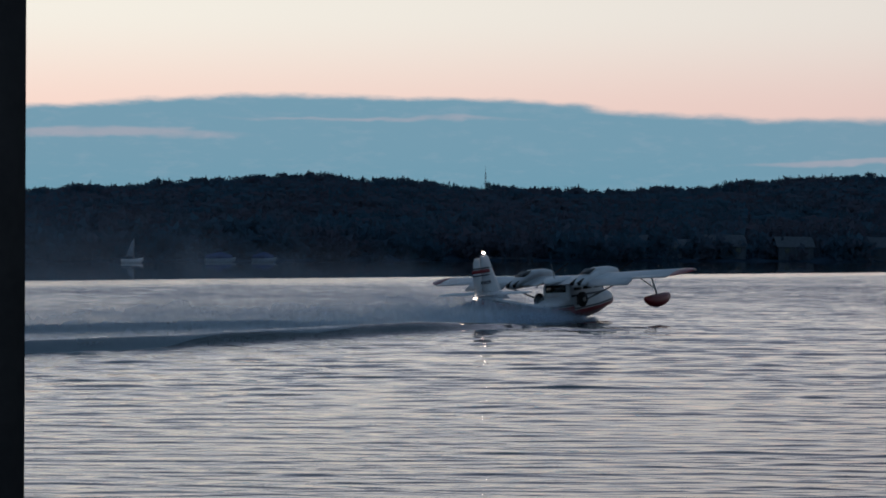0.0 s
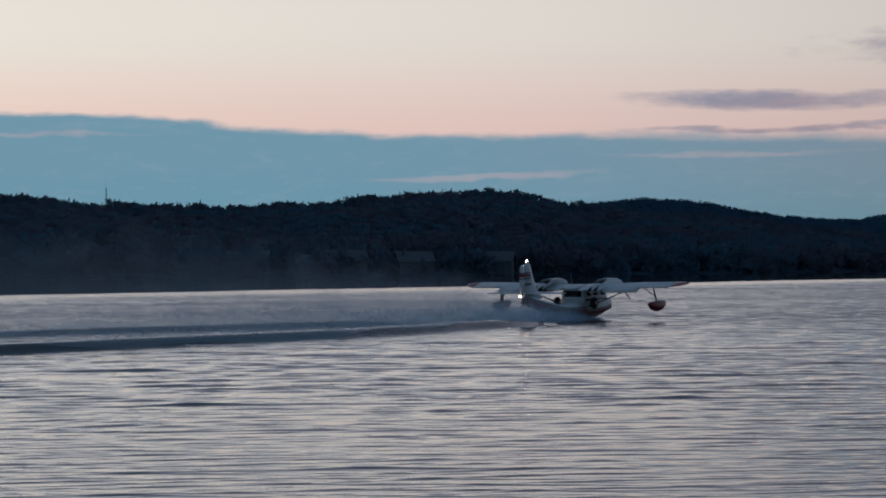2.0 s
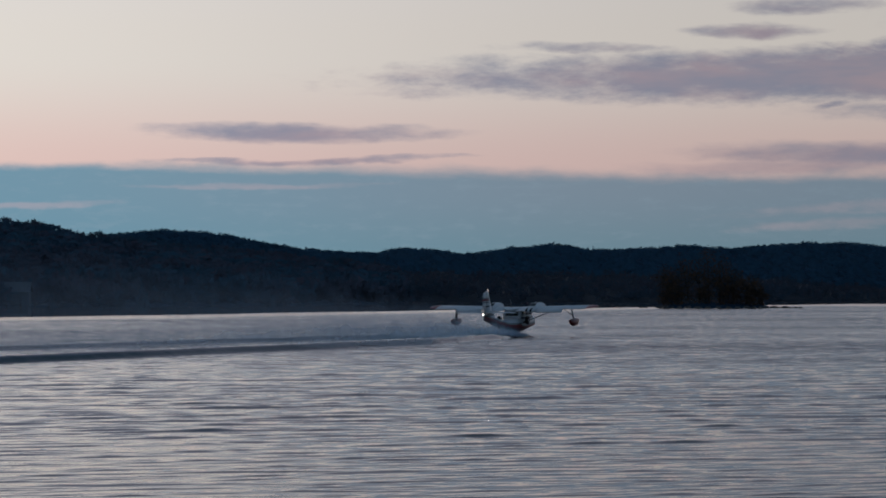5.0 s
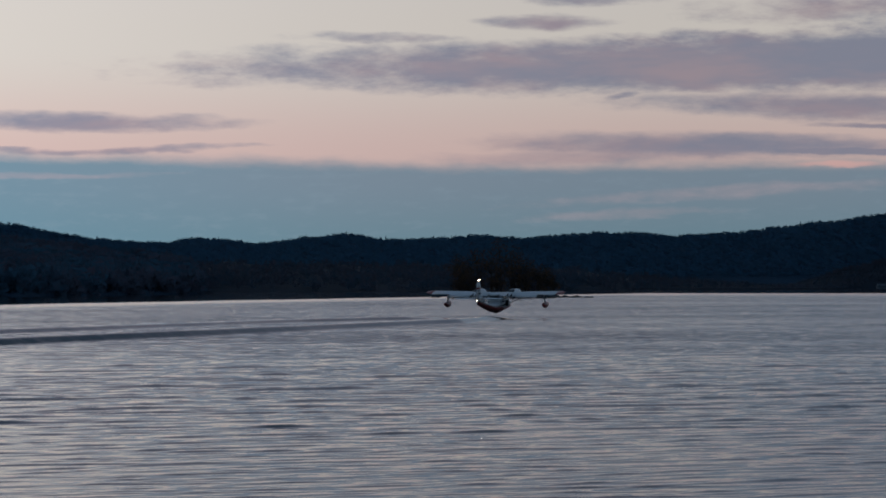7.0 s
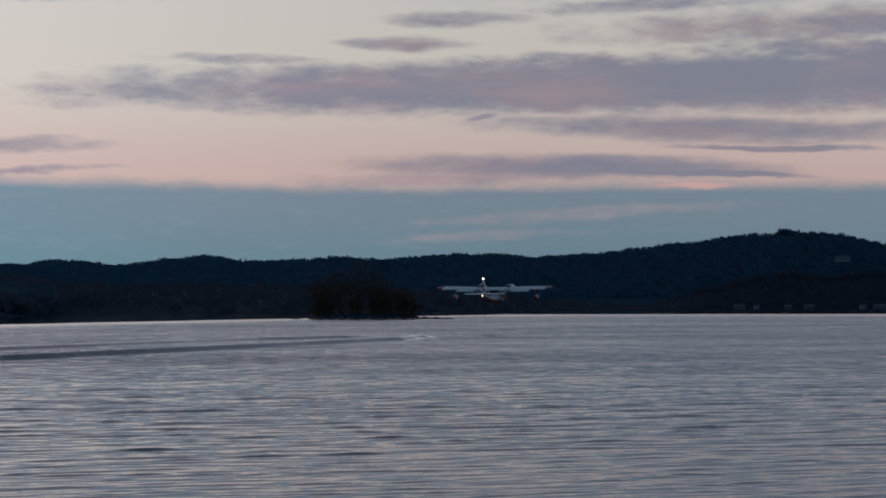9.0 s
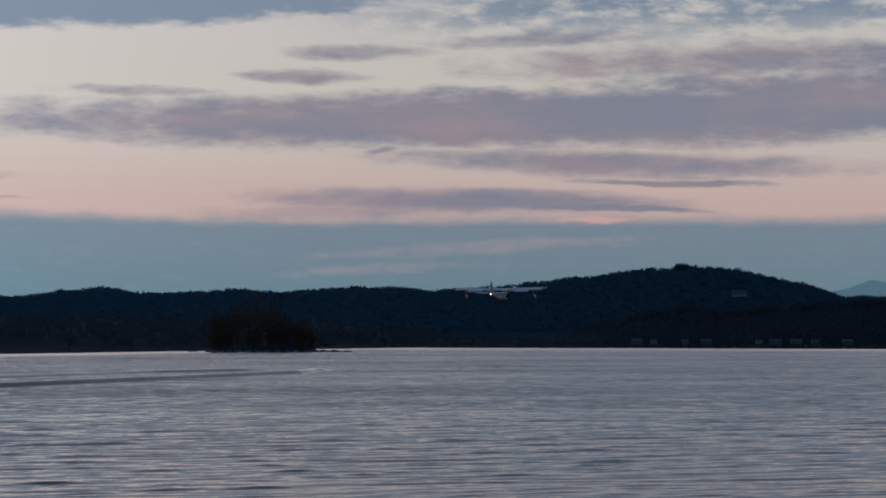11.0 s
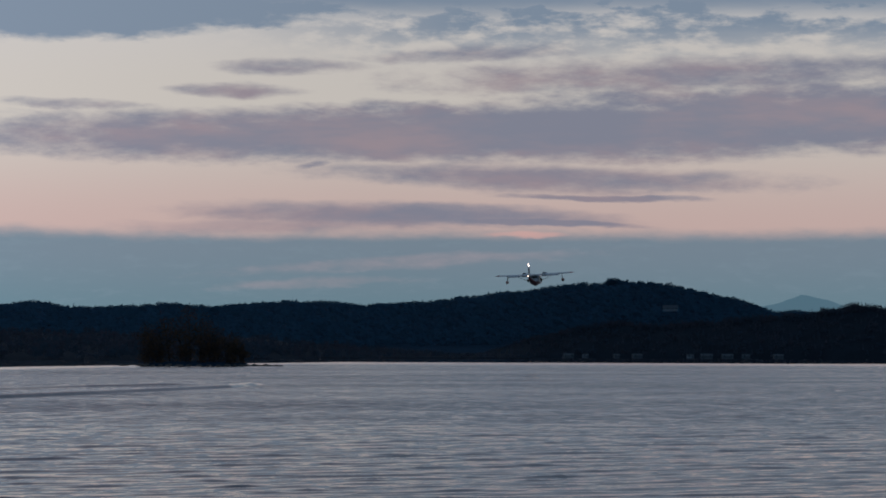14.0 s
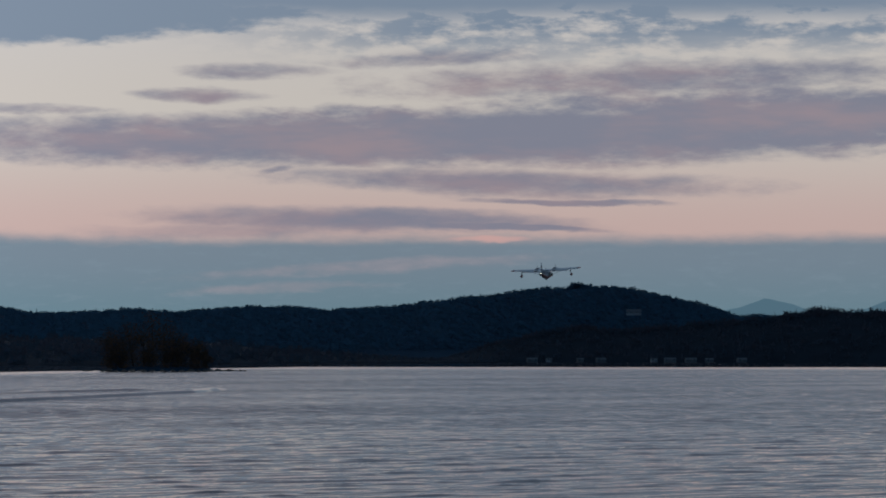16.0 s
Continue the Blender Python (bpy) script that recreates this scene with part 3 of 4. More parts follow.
def island_tree(x, y, h, seed, spread=1.0):
    """A broadleaf tree: tapered trunk, limbs, and a ragged crown of leaf clumps."""
    g = np.random.default_rng(seed)
    root = tagged(new("tree"), "brushy broadleaf tree with thin autumn leaves on the island", "tree", "island trees")
    p = Matrix.Translation(ISLE) @ pose(0, 0, 0, 0, 0, ISLE_TURN) @ Vector((x, y, 0.6))
    root.matrix_world = pose(*p, 0, 0, g.uniform(0, 360))
    lean = Vector((g.normal(0, 0.06), g.normal(0, 0.06), 1))
    part("trunk", rod((0, 0, -0.5), lean * h * 0.72, 0.03 * h * 0.5, 0.006 * h, 7), BARK, root)
    tips = []
    for i in range(7):
        base = lean * h * g.uniform(0.12, 0.6)
        t = g.uniform(0, 6.283)
        tip = base + Vector((math.cos(t) * spread, math.sin(t) * spread, g.uniform(0.7, 1.5))) * h * g.uniform(0.16, 0.3)
        part("limb", rod(base, tip, 0.006 * h, 0.002 * h, 5), BARK, root)
        tips.append(tip)
    tips += [lean * h * 0.8, lean * h * 0.62]
    tips += [lean * h * f + Vector((g.normal(0, 0.10), g.normal(0, 0.10), 0)) * h for f in (0.08, 0.14, 0.22, 0.3, 0.4, 0.5)]
    blocks = []
    for _ in range(950):
        c = tips[g.integers(len(tips))]
        v = g.normal(size=3)
        v *= h * 0.17 * g.random() ** 0.45 / np.linalg.norm(v)
        blocks.append(np.array(c) + v * [1, 1, 0.85] + g.normal(size=(3, 3)) * g.uniform(0.08, 0.2))
    tri = np.concatenate(blocks)
    crown = new("crown", mesh_of("crown", tri, np.arange(len(tri)).reshape(-1, 3).tolist(), AUTUMN))
    crown.parent = root
    return root


for i, (x, y, h) in enumerate(((-11.0, 0, 6.2), (-9.2, 1, 7.6), (-7.0, -1, 8.0), (-5.2, 1.5, 10.2), (-3.0, -0.5, 9.6), (-0.8, 1, 11.3), (1.6, 0, 11.0), (3.4, -1, 8.6), (5.4, 1, 7.2),
                                (7.3, 0, 6.2), (9.2, -0.5, 5.4), (10.9, 0.5, 3.8), (-8.2, -2.5, 5.0), (-1.6, -3, 5.6), (4.6, -3, 5.0), (8.2, -2.5, 4.0), (-10.4, -2, 4.2), (1.8, -3.5, 4.4))):
    island_tree(x, y, h * 1.22, 60 + i)


# ---------- houses and small things on the shores ----------
def house(a, r, z, wide, deep, high, wall_mat, label, turn=0.0, steep=1.0):
    root = tagged(new("house"), label, "house", "shore houses")
    root.matrix_world = pose(*at_bearing(a, r, z), 0, 0, -a + turn)
    part("wall", box(wide, deep, high + 1.0, (0, 0, high / 2 - 0.5)), wall_mat, root, smooth=False)
    bm = bmesh.new()
    o, rh = 0.4, (wide * 0.16 + 1.0) * steep
    y0, y1 = -deep / 2 - o, deep / 2 + o
    ring = lambda x: [Vector((x, y0, high - 0.15)), Vector((x, 0, high + rh)), Vector((x, y1, high - 0.15)), Vector((x, 0, high + rh - 0.25))]
    loft([ring(-wide / 2 - o), ring(wide / 2 + o)], True, bm)
    part("roof", bm, ROOFING, root, smooth=False)
    n = max(2, int(wide / 2.8))
    for i in range(n):
        x = -wide / 2 + wide * (i + 0.5) / n
        if i == n // 2:
            part("door", box(0.95, 0.08, 2.05, (x, -deep / 2 - 0.03, 1.02)), GREYSIDE, root, smooth=False)
        else:
            win = part("window", box(1.3, 0.1, 1.3, (x, -deep / 2 - 0.03, 1.6)), GREYSIDE, root, smooth=False)
            part("pane", box(1.1, 0.06, 1.1, (x, -deep / 2 - 0.07, 1.6)), GLASS, win, smooth=False)
    return root


for a, r, wide, mat, turn in ((2.85, 596, 6, SIDING, 15), (4.0, 590, 9.0, GREYSIDE, -8), (5.15, 588, 4.5, SIDING, 5), (6.05, 592, 10, GREYSIDE, 10), (-2.45, 556, 5, GREYSIDE, -20), (-4.3, 540, 6, GREYSIDE, 10), (7.6, 600, 8, GREYSIDE, 12), (9.4, 615, 8, GREYSIDE, -6)):
    house(a, r, 0.9, wide, 7, 2.3 + 0.2 * (wide > 7), mat, ("pale" if mat is SIDING else "weathered grey") + " lakeside house with a dark shingle roof", turn)
for a, wide, mat in ((32.75, 14, GREYSIDE), (33.12, 7, SIDING), (33.8, 8, GREYSIDE), (34.25, 13, GREYSIDE), (35.4, 8, SIDING), (35.75, 16, GREYSIDE), (36.2, 15, GREYSIDE), (36.6, 10, GREYSIDE), (37.3, 13, GREYSIDE), (28.2, 12, GREYSIDE), (27.0, 10, GREYSIDE)):
    house(a, np.interp(a, [29, 46], [2250, 2180]) - 8, 0.15, wide * 0.6, 8, 1.9, mat, "small pale house on the far shore" if mat is SIDING else "grey house on the far shore", 8, 0.55)
house(34.97, 2690, 47.8, 15, 8, 2.0, SIDING, "long pale building on the wooded hillside")


def dock(a, r, length):
    root = tagged(new("dock"), "narrow weathered wooden dock along the shore", "dock", "docks")
    root.matrix_world = pose(*at_bearing(a, r), 0, 0, -a + 4)
    part("deck", box(length, 1.6, 0.18, (0, 0, 0.75), 0.03), GREYSIDE, root, smooth=False)
    for i in range(int(length / 3) + 1):
        part("pile", rod((-length / 2 + 0.2 + i * 3, -0.6, -1), (-length / 2 + 0.2 + i * 3, -0.6, 0.9), 0.1), BARK, root)


dock(1.5, 536, 10)
dock(9.7, 566, 9)


def covered_boat(a, r, length, mat, label):
    root = tagged(new("covered_boat"), label, "boat")
    root.matrix_world = pose(*at_bearing(a, r), 0, 0, -a)
    ring = lambda x, wd, z0, z1: [Vector((x, -wd, z1)), Vector((x, -wd * 0.7, z0)), Vector((x, wd * 0.7, z0)), Vector((x, wd, z1))]
    L = length
    part("hull", loft([ring(-L / 2, 0.9, -0.2, 0.7), ring(0, 1.1, -0.3, 0.7), ring(L * 0.35, 0.8, -0.1, 0.8), ring(L / 2, 0.08, 0.4, 1.0)]), SIDING, root)
    tent = lambda x, wd, h: [Vector((x, -wd, 0.72)), Vector((x, -wd * 0.5, h)), Vector((x, wd * 0.5, h)), Vector((x, wd, 0.72))]
    part("cover", loft([tent(-L / 2 + 0.1, 0.85, 1.3), tent(0, 1.05, 1.9), tent(L * 0.38, 0.6, 1.3)]), mat, root)


covered_boat(-4.85, 470, 5.5, TARP, "small moored boat under a bright blue tarpaulin")
covered_boat(-3.9, 480, 4.5, TARP, "small moored boat under a blue cover")


def sail_boat(a, r):
    root = tagged(new("sailboat"), "small moored sailboat with a pale sail", "sailboat")
    root.matrix_world = pose(*at_bearing(a, r), 0, 0, -a + 48)
    ring = lambda x, wd, z0, z1: [Vector((x, -wd, z1)), Vector((x, -wd * 0.6, z0)), Vector((x, wd * 0.6, z0)), Vector((x, wd, z1))]
    part("hull", loft([ring(-2.2, 0.7, -0.1, 0.7), ring(0, 0.9, -0.3, 0.65), ring(1.6, 0.6, -0.1, 0.75), ring(2.6, 0.05, 0.5, 0.95)]), WHITE, root)
    part("mast", rod((0.3, 0, 0.3), (0.3, 0, 4.2), 0.06, 0.035), METAL, root)
    part("boom", rod((0.3, 0, 1.2), (-1.9, 0, 1.2), 0.04), METAL, root)
    part("sail", loft([[Vector((0.25, -0.02, z)), Vector((0.25 - w_, -0.03, z)), Vector((0.25 - w_, 0.03, z)), Vector((0.25, 0.02, z))] for z, w_ in ((1.3, 1.9), (2.2, 1.35), (3.1, 0.8), (4.0, 0.12))]), SIDING, root)


sail_boat(-6.75, 440)


def lattice_mast(a, r, z, high):
    root = tagged(new("radio_mast"), "thin grey lattice radio mast on the wooded crest", "mast")
    root.matrix_world = pose(*at_bearing(a, r, z))
    legs = [(0.9 * math.cos(t), 0.9 * math.sin(t)) for t in (0, 2.094, 4.189)]
    for x, y in legs:
        part("leg", rod((x, y, -1), (x * 0.25, y * 0.25, high), 0.12, 0.07, 5), STEEL, root)
    for i in range(9):
        f0, f1 = 1 - 0.75 * i / 9, 1 - 0.75 * (i + 1) / 9
        for j in range(3):
            (x0, y0), (x1, y1) = legs[j], legs[(j + 1) % 3]
            part("brace", rod((x0 * f0, y0 * f0, high * i / 9), (x1 * f1, y1 * f1, high * (i + 1) / 9), 0.05, 0.05, 4), STEEL, root)
    part("aerial", rod((0, 0, high - 0.2), (0, 0, high + 2.5), 0.06, 0.03, 5), STEEL, root)


lattice_mast(0.92, 1160, 21.0, 15.0)


# ---------- post beside the camera ----------
def post():
    root = tagged(new("dock_post"), "dark square timber post standing in the shallows", "post")
    root.matrix_world = pose(*at_bearing(-10.02, 4.2), 0, 0, 10)
    part("shaft", box(0.14, 0.14, 7.0, (0, 0, 2.5), 0.012), POST, root)


post()


# ---------- twin-engined flying boat: x right, y forward, z up from the keel at the step ----------
def hull_ring(y, half, keel, chine, deck, top, round_=0.5, n=7):
    """Section of the hull: vee bottom, chine, upright side, rounded deck."""
    right = [Vector((0, y, keel)), Vector((half * 0.55, y, keel + (chine - keel) * 0.62)), Vector((half, y, chine))]
    right += [Vector((half * 1.0, y, chine + (deck - chine) * 0.5)), Vector((half * 0.97, y, deck))]
    right += [Vector((half * 0.97 * math.cos(t), y, deck + (top - deck) * math.sin(t))) for t in (0.5, 1.0, 1.35)]
    return right + [Vector((0, y, top))] + [Vector((-p.x, p.y, p.z)) for p in right[:0:-1]]


def aerofoil(x, y_le, chord, z, thick, rows=9, twist=-0.085):
    up, dn = [], []
    for i in range(rows):
        u = (1 - math.cos(math.pi * i / (rows - 1))) / 2
        h = 5 * thick * (0.2969 * math.sqrt(u) - 0.126 * u - 0.3516 * u * u + 0.2843 * u ** 3 - 0.1015 * u ** 4) * chord
        camber = 0.06 * chord * u * (1 - u) * 2
        up.append(Vector((x, y_le - u * chord, z + camber + h + twist * u * chord)))
        dn.append(Vector((x, y_le - u * chord, z + camber * 0.6 - h * 0.7 + twist * u * chord - 0.004)))
    return up + dn[-1:0:-1]


def flying_boat():
    root = tagged(new("flying_boat"), "white twin-engined flying boat with red hull bottom, floats and wing tips", "seaplane")
    # hull: planing bottom, slender tail boom
    S = [(3.50, 0.06, 0.55, 0.62, 0.72, 0.78), (3.30, 0.38, 0.36, 0.58, 0.82, 0.95), (2.8, 0.62, 0.20, 0.52, 0.95, 1.12), (1.9, 0.72, 0.08, 0.44, 1.0, 1.2), (0.9, 0.74, 0.02, 0.40, 1.0, 1.2),
         (0.05, 0.72, 0.0, 0.38, 0.98, 1.15), (-0.05, 0.70, 0.12, 0.40, 0.95, 1.1), (-0.9, 0.60, 0.18, 0.44, 0.78, 0.92), (-1.8, 0.46, 0.30, 0.55, 0.78, 0.92), (-3.0, 0.32, 0.56, 0.78, 1.02, 1.16), (-4.3, 0.22, 0.86, 1.06, 1.32, 1.44), (-5.3, 0.11, 1.12, 1.28, 1.52, 1.62), (-5.5, 0.05, 1.2, 1.33, 1.52, 1.6)]
    hull = part("hull", loft([hull_ring(*k) for k in S]), WHITE, root)
    bot = []
    for y, half, keel, chine, deck, top in S:
        k = 1.012
        hi = chine + (0.11 if y > 0 else min(0.26, (deck - chine) * 0.62))
        bot.append([Vector((half * k, y, hi)), Vector((half * k, y, chine - 0.01)), Vector((half * 0.55 * k, y, keel + (chine - keel) * 0.62 - 0.012)), Vector((0, y, keel - 0.014)),
                    Vector((-half * 0.55 * k, y, keel + (chine - keel) * 0.62 - 0.012)), Vector((-half * k, y, chine - 0.01)), Vector((-half * k, y, hi))])
    part("hull_bottom", loft(bot, False), RED, hull, "red painted planing bottom")
    for sx in (1, -1):
        strip = []
        for y, half, keel, chine, deck, top in S[1:-1]:
            x = sx * (half * 1.006 + 0.004)
            lo = chine + (0.14 if y > 0 else min(0.26, (deck - chine) * 0.62) + 0.025)
            strip.append([Vector((x, y, lo)), Vector((x, y, lo + 0.06)), Vector((x - sx * 0.01, y, lo + 0.06)), Vector((x - sx * 0.01, y, lo))])
        part("stripe", loft(strip), NAVY, hull, "dark stripe along the hull side")
    # cabin: broad glazed pod with a blunt rear
    def cabin_ring(y, half, z0, z1):
        pts = []
        for i in range(20):
            t = 2 * math.pi * i / 20
            c, sn = math.cos(t), math.sin(t)
            pts.append(Vector((half * math.copysign(abs(c) ** 0.55, c), y, (z0 + z1) / 2 + (z1 - z0) / 2 * math.copysign(abs(sn) ** 0.55, sn))))
        return pts
    cabin = part("cabin", loft([cabin_ring(2.85, 0.34, 0.85, 1.05), cabin_ring(2.45, 0.56, 0.8, 1.28), cabin_ring(1.9, 0.68, 0.7, 1.62), cabin_ring(1.3, 0.72, 0.72, 1.72), cabin_ring(0.6, 0.72, 0.74, 1.74), cabin_ring(0.15, 0.71, 0.76, 1.72), cabin_ring(-0.12, 0.69, 0.80, 1.68), cabin_ring(-0.18, 0.62, 0.86, 1.62)]), WHITE, root)
    for sx in (1, -1):
        for y, wd, h in ((1.75, 0.55, 0.26), (1.05, 0.62, 0.24), (0.35, 0.55, 0.22)):
            part("cabin_window", box(0.03, wd, h, (sx * 0.715 if y < 1.5 else sx * 0.69, y, 1.4), 0.012), GLASS, cabin, "dark tinted cabin window")
        part("cabin_stripe", box(0.02, 2.2, 0.07, (sx * 0.728, 0.95, 1.08), 0.004), NAVY, cabin, "dark stripe along the cabin")
    scr = loft([[Vector((-0.6, 2.33, 1.22)), Vector((0.6, 2.33, 1.22)), Vector((0.6, 2.36, 1.2)), Vector((-0.6, 2.36, 1.2))], [Vector((-0.58, 1.9, 1.68)), Vector((0.58, 1.9, 1.68)), Vector((0.58, 1.94, 1.68)), Vector((-0.58, 1.94, 1.68))]])
    part("windscreen", scr, GLASS, cabin, "raked dark windscreen")
    part("roof_fairing", loft([cabin_ring(1.4, 0.3, 1.62, 1.74), cabin_ring(0.9, 0.6, 1.66, 1.86), cabin_ring(0.0, 0.62, 1.66, 1.88), cabin_ring(-0.5, 0.4, 1.64, 1.78), cabin_ring(-0.75, 0.12, 1.64, 1.70)]), WHITE, cabin)
    part("rear_panel", box(1.0, 0.03, 0.30, (0, -0.19, 1.40), 0.012), GLASS, cabin, "dark glossy panel across the rear of the cabin")
    part("aerial", rod((0, -0.2, 1.8), (0, -0.35, 2.42), 0.02, 0.01, 5), METAL, cabin)
    # wings
    for sx in (1, -1):
        rings = [aerofoil(sx * x, y, c, z, t) for x, y, c, z, t in ((0.55, 1.05, 1.78, 1.76, 0.14), (2.0, 1.03, 1.74, 1.80, 0.14), (4.0, 0.98, 1.62, 1.86, 0.13), (5.75, 0.92, 1.5, 1.90, 0.12))]
        wing = part("wing", loft(rings), WHITE, root)
        tip = [aerofoil(sx * x, y, c, z, t) for x, y, c, z, t in ((5.76, 0.92, 1.5, 1.90, 0.12), (6.05, 0.86, 1.34, 1.91, 0.11), (6.28, 0.68, 1.0, 1.91, 0.1), (6.42, 0.36, 0.45, 1.90, 0.08))]
        part("wing_tip", loft(tip), RED, root, "red painted wing tip")
        part("aileron", box(1.6, 0.4, 0.045, (sx * 4.95, -0.6, 1.78), 0.01, Matrix.Rotation(radians(8), 4, "X")), WHITE, wing)
        part("flap", box(1.95, 0.52, 0.06, (sx * 3.1, -0.74, 1.64), 0.015, Matrix.Rotation(radians(26), 4, "X")), WHITE, wing)
        part("tip_lamp", box(0.05, 0.14, 0.06, (sx * 6.42, 0.3, 1.93), 0.015), METAL, wing)
        # lift strut
        part("wing_strut", rod((sx * 0.72, 0.35, 0.75), (sx * 3.45, 0.25, 1.78), 0.075, 0.06, 8, 0.45), STRUT, root, "dark streamlined lift strut")
        # float with its pylon
        fl = []
        for y, r, z in ((1.25, 0.03, 0.92), (1.1, 0.16, 0.86), (0.75, 0.235, 0.80), (0.3, 0.255, 0.78), (-0.1, 0.215, 0.80), (-0.45, 0.13, 0.87), (-0.6, 0.03, 0.92)):
            fl.append([Vector((sx * 4.56 + r * 0.85 * math.cos(t), y, z + r * (math.sin(t) if math.sin(t) > 0 else math.sin(t) * 1.15))) for t in [2 * math.pi * i / 12 for i in range(12)]])
        flt = part("float", loft(fl), RED, root, "red wing float")
        part("float_strut", rod((sx * 4.56, 0.35, 0.95), (sx * 4.42, 0.2, 1.80), 0.1, 0.075, 8, 0.4), WHITE, flt)
        part("float_brace", rod((sx * 4.5, 0.3, 1.25), (sx * 3.75, 0.22, 1.78), 0.025, 0.02, 6), STRUT, flt)
        # engine nacelle above the wing
        def nring(y, wd, z0, z1):
            return [Vector((sx * 1.62 + wd * math.copysign(abs(math.cos(t)) ** 0.7, math.cos(t)), y, (z0 + z1) / 2 + (z1 - z0) / 2 * math.copysign(abs(math.sin(t)) ** 0.7, math.sin(t)))) for t in [2 * math.pi * i / 16 for i in range(16)]]
        nac = part("nacelle", loft([nring(1.75, 0.2, 1.66, 1.98), nring(1.6, 0.34, 1.56, 2.08), nring(1.2, 0.40, 1.5, 2.17), nring(0.5, 0.42, 1.5, 2.19), nring(0.1, 0.41, 1.5, 2.15), nring(-0.35, 0.38, 1.52, 1.98), nring(-0.85, 0.34, 1.5, 1.78), nring(-1.0, 0.28, 1.5, 1.68)]), WHITE, root)
        for x in (-0.17, 0.17):
            part("exhaust", rod((sx * 1.62 + x, -0.7, 1.78), (sx * 1.62 + x, -1.08, 1.64), 0.065, 0.075, 8), BLACK, nac, "sooty exhaust stub")
        part("cooling_gill", box(0.5, 0.52, 0.03, (sx * 1.62, -0.16, 2.075), 0.01, Matrix.Rotation(radians(21), 4, "X")), STRUT, nac, "dark cooling outlet on the cowl")
        prop = part("propeller", rod((0, -0.1, 0), (0, 0.2, 0), 0.13, 0.02, 10), METAL, nac, "two-bladed propeller with a metal spinner")
        prop.location = (sx * 1.62, 1.86, 1.82)
        for q in range(2):
            v = Vector((math.cos(q * math.pi + 0.5), 0, math.sin(q * math.pi + 0.5)))
            part("blade", rod(v * 0.08, v * 1.0, 0.09, 0.05, 8, 0.25), BLACK, prop)
        PROPS.append(prop)
        # main wheel, swung up beside the hull
        bm = bmesh.new()
        bmesh.ops.create_cone(bm, cap_ends=True, segments=22, radius1=0.30, radius2=0.30, depth=0.2)
        bmesh.ops.bevel(bm, geom=[e for e in bm.edges if e.calc_face_angle(0) > 1], offset=0.05, segments=3, affect="EDGES")
        bmesh.ops.transform(bm, matrix=Matrix.Translation((sx * 1.08, 0.1, 0.93)) @ Matrix.Rotation(radians(90), 4, "Y"), verts=bm.verts)
        wheel = part("wheel", bm, BLACK, root, "black main wheel swung up beside the hull")
        part("hub", rod((sx * 1.08 - 0.12, 0.1, 0.93), (sx * 1.08 + 0.12, 0.1, 0.93), 0.1, 0.1, 12), METAL, wheel)
        part("wheel_leg", rod((sx * 0.7, 0.25, 0.72), (sx * 1.02, 0.1, 0.93), 0.06, 0.05, 8), STRUT, root)
        # tailplane
        part("tailplane", loft([aerofoil(sx * x, y, c, 1.66, t, 7, 0.0) for x, y, c, t in ((0.05, -4.35, 1.2, 0.1), (1.2, -4.45, 1.0, 0.1), (2.05, -4.6, 0.7, 0.09), (2.2, -4.75, 0.4, 0.08))]), WHITE, root)

    # fin and rudder
    def fin_ring(z, y0, y1, th):
        ym = y0 + (y1 - y0) * 0.3
        return [Vector((0, y0, z)), Vector((th, ym, z)), Vector((th * 0.4, y1, z)), Vector((-th * 0.4, y1, z)), Vector((-th, ym, z))]
    fin = part("fin", loft([fin_ring(1.35, -3.3, -4.95, 0.09), fin_ring(1.75, -3.85, -4.98, 0.085), (fin_ring(2.5, -4.25, -5.02, 0.07)), fin_ring(3.1, -4.5, -5.04, 0.055), fin_ring(3.2, -4.62, -5.0, 0.03)]), WHITE, root)
    part("rudder", loft([fin_ring(1.5, -4.99, -5.55, 0.05), fin_ring(2.3, -5.03, -5.58, 0.045), fin_ring(2.95, -5.06, -5.5, 0.035), fin_ring(3.1, -5.06, -5.4, 0.02)]), WHITE, root)
    for z, h, mat, lab in ((2.5, 0.13, RED, "red band on the fin"), (2.66, 0.05, NAVY, "dark band on the fin"), (2.38, 0.05, NAVY, "dark band on the fin")):
        part("fin_band", loft([fin_ring(z, -4.24, -5.585, 0.078), fin_ring(z + h, -4.27, -5.585, 0.076)]), mat, fin, lab)
    for i in range(5):
        part("marking", box(0.02, 0.07, 0.12, (0.066, -4.62 - i * 0.13, 2.12), 0.003), NAVY, fin, "unreadable dark marking on the fin")
    part("tail_lamp", rod((0, -5.54, 1.55), (0, -5.66, 1.55), 0.048, 0.025, 10), LAMP, root, "white tail light, lit")
    part("beacon_base", rod((0, -4.82, 3.18), (0, -4.82, 3.24), 0.06, 0.05, 10), METAL, root)
    return root


PROPS = []
boat = flying_boat()


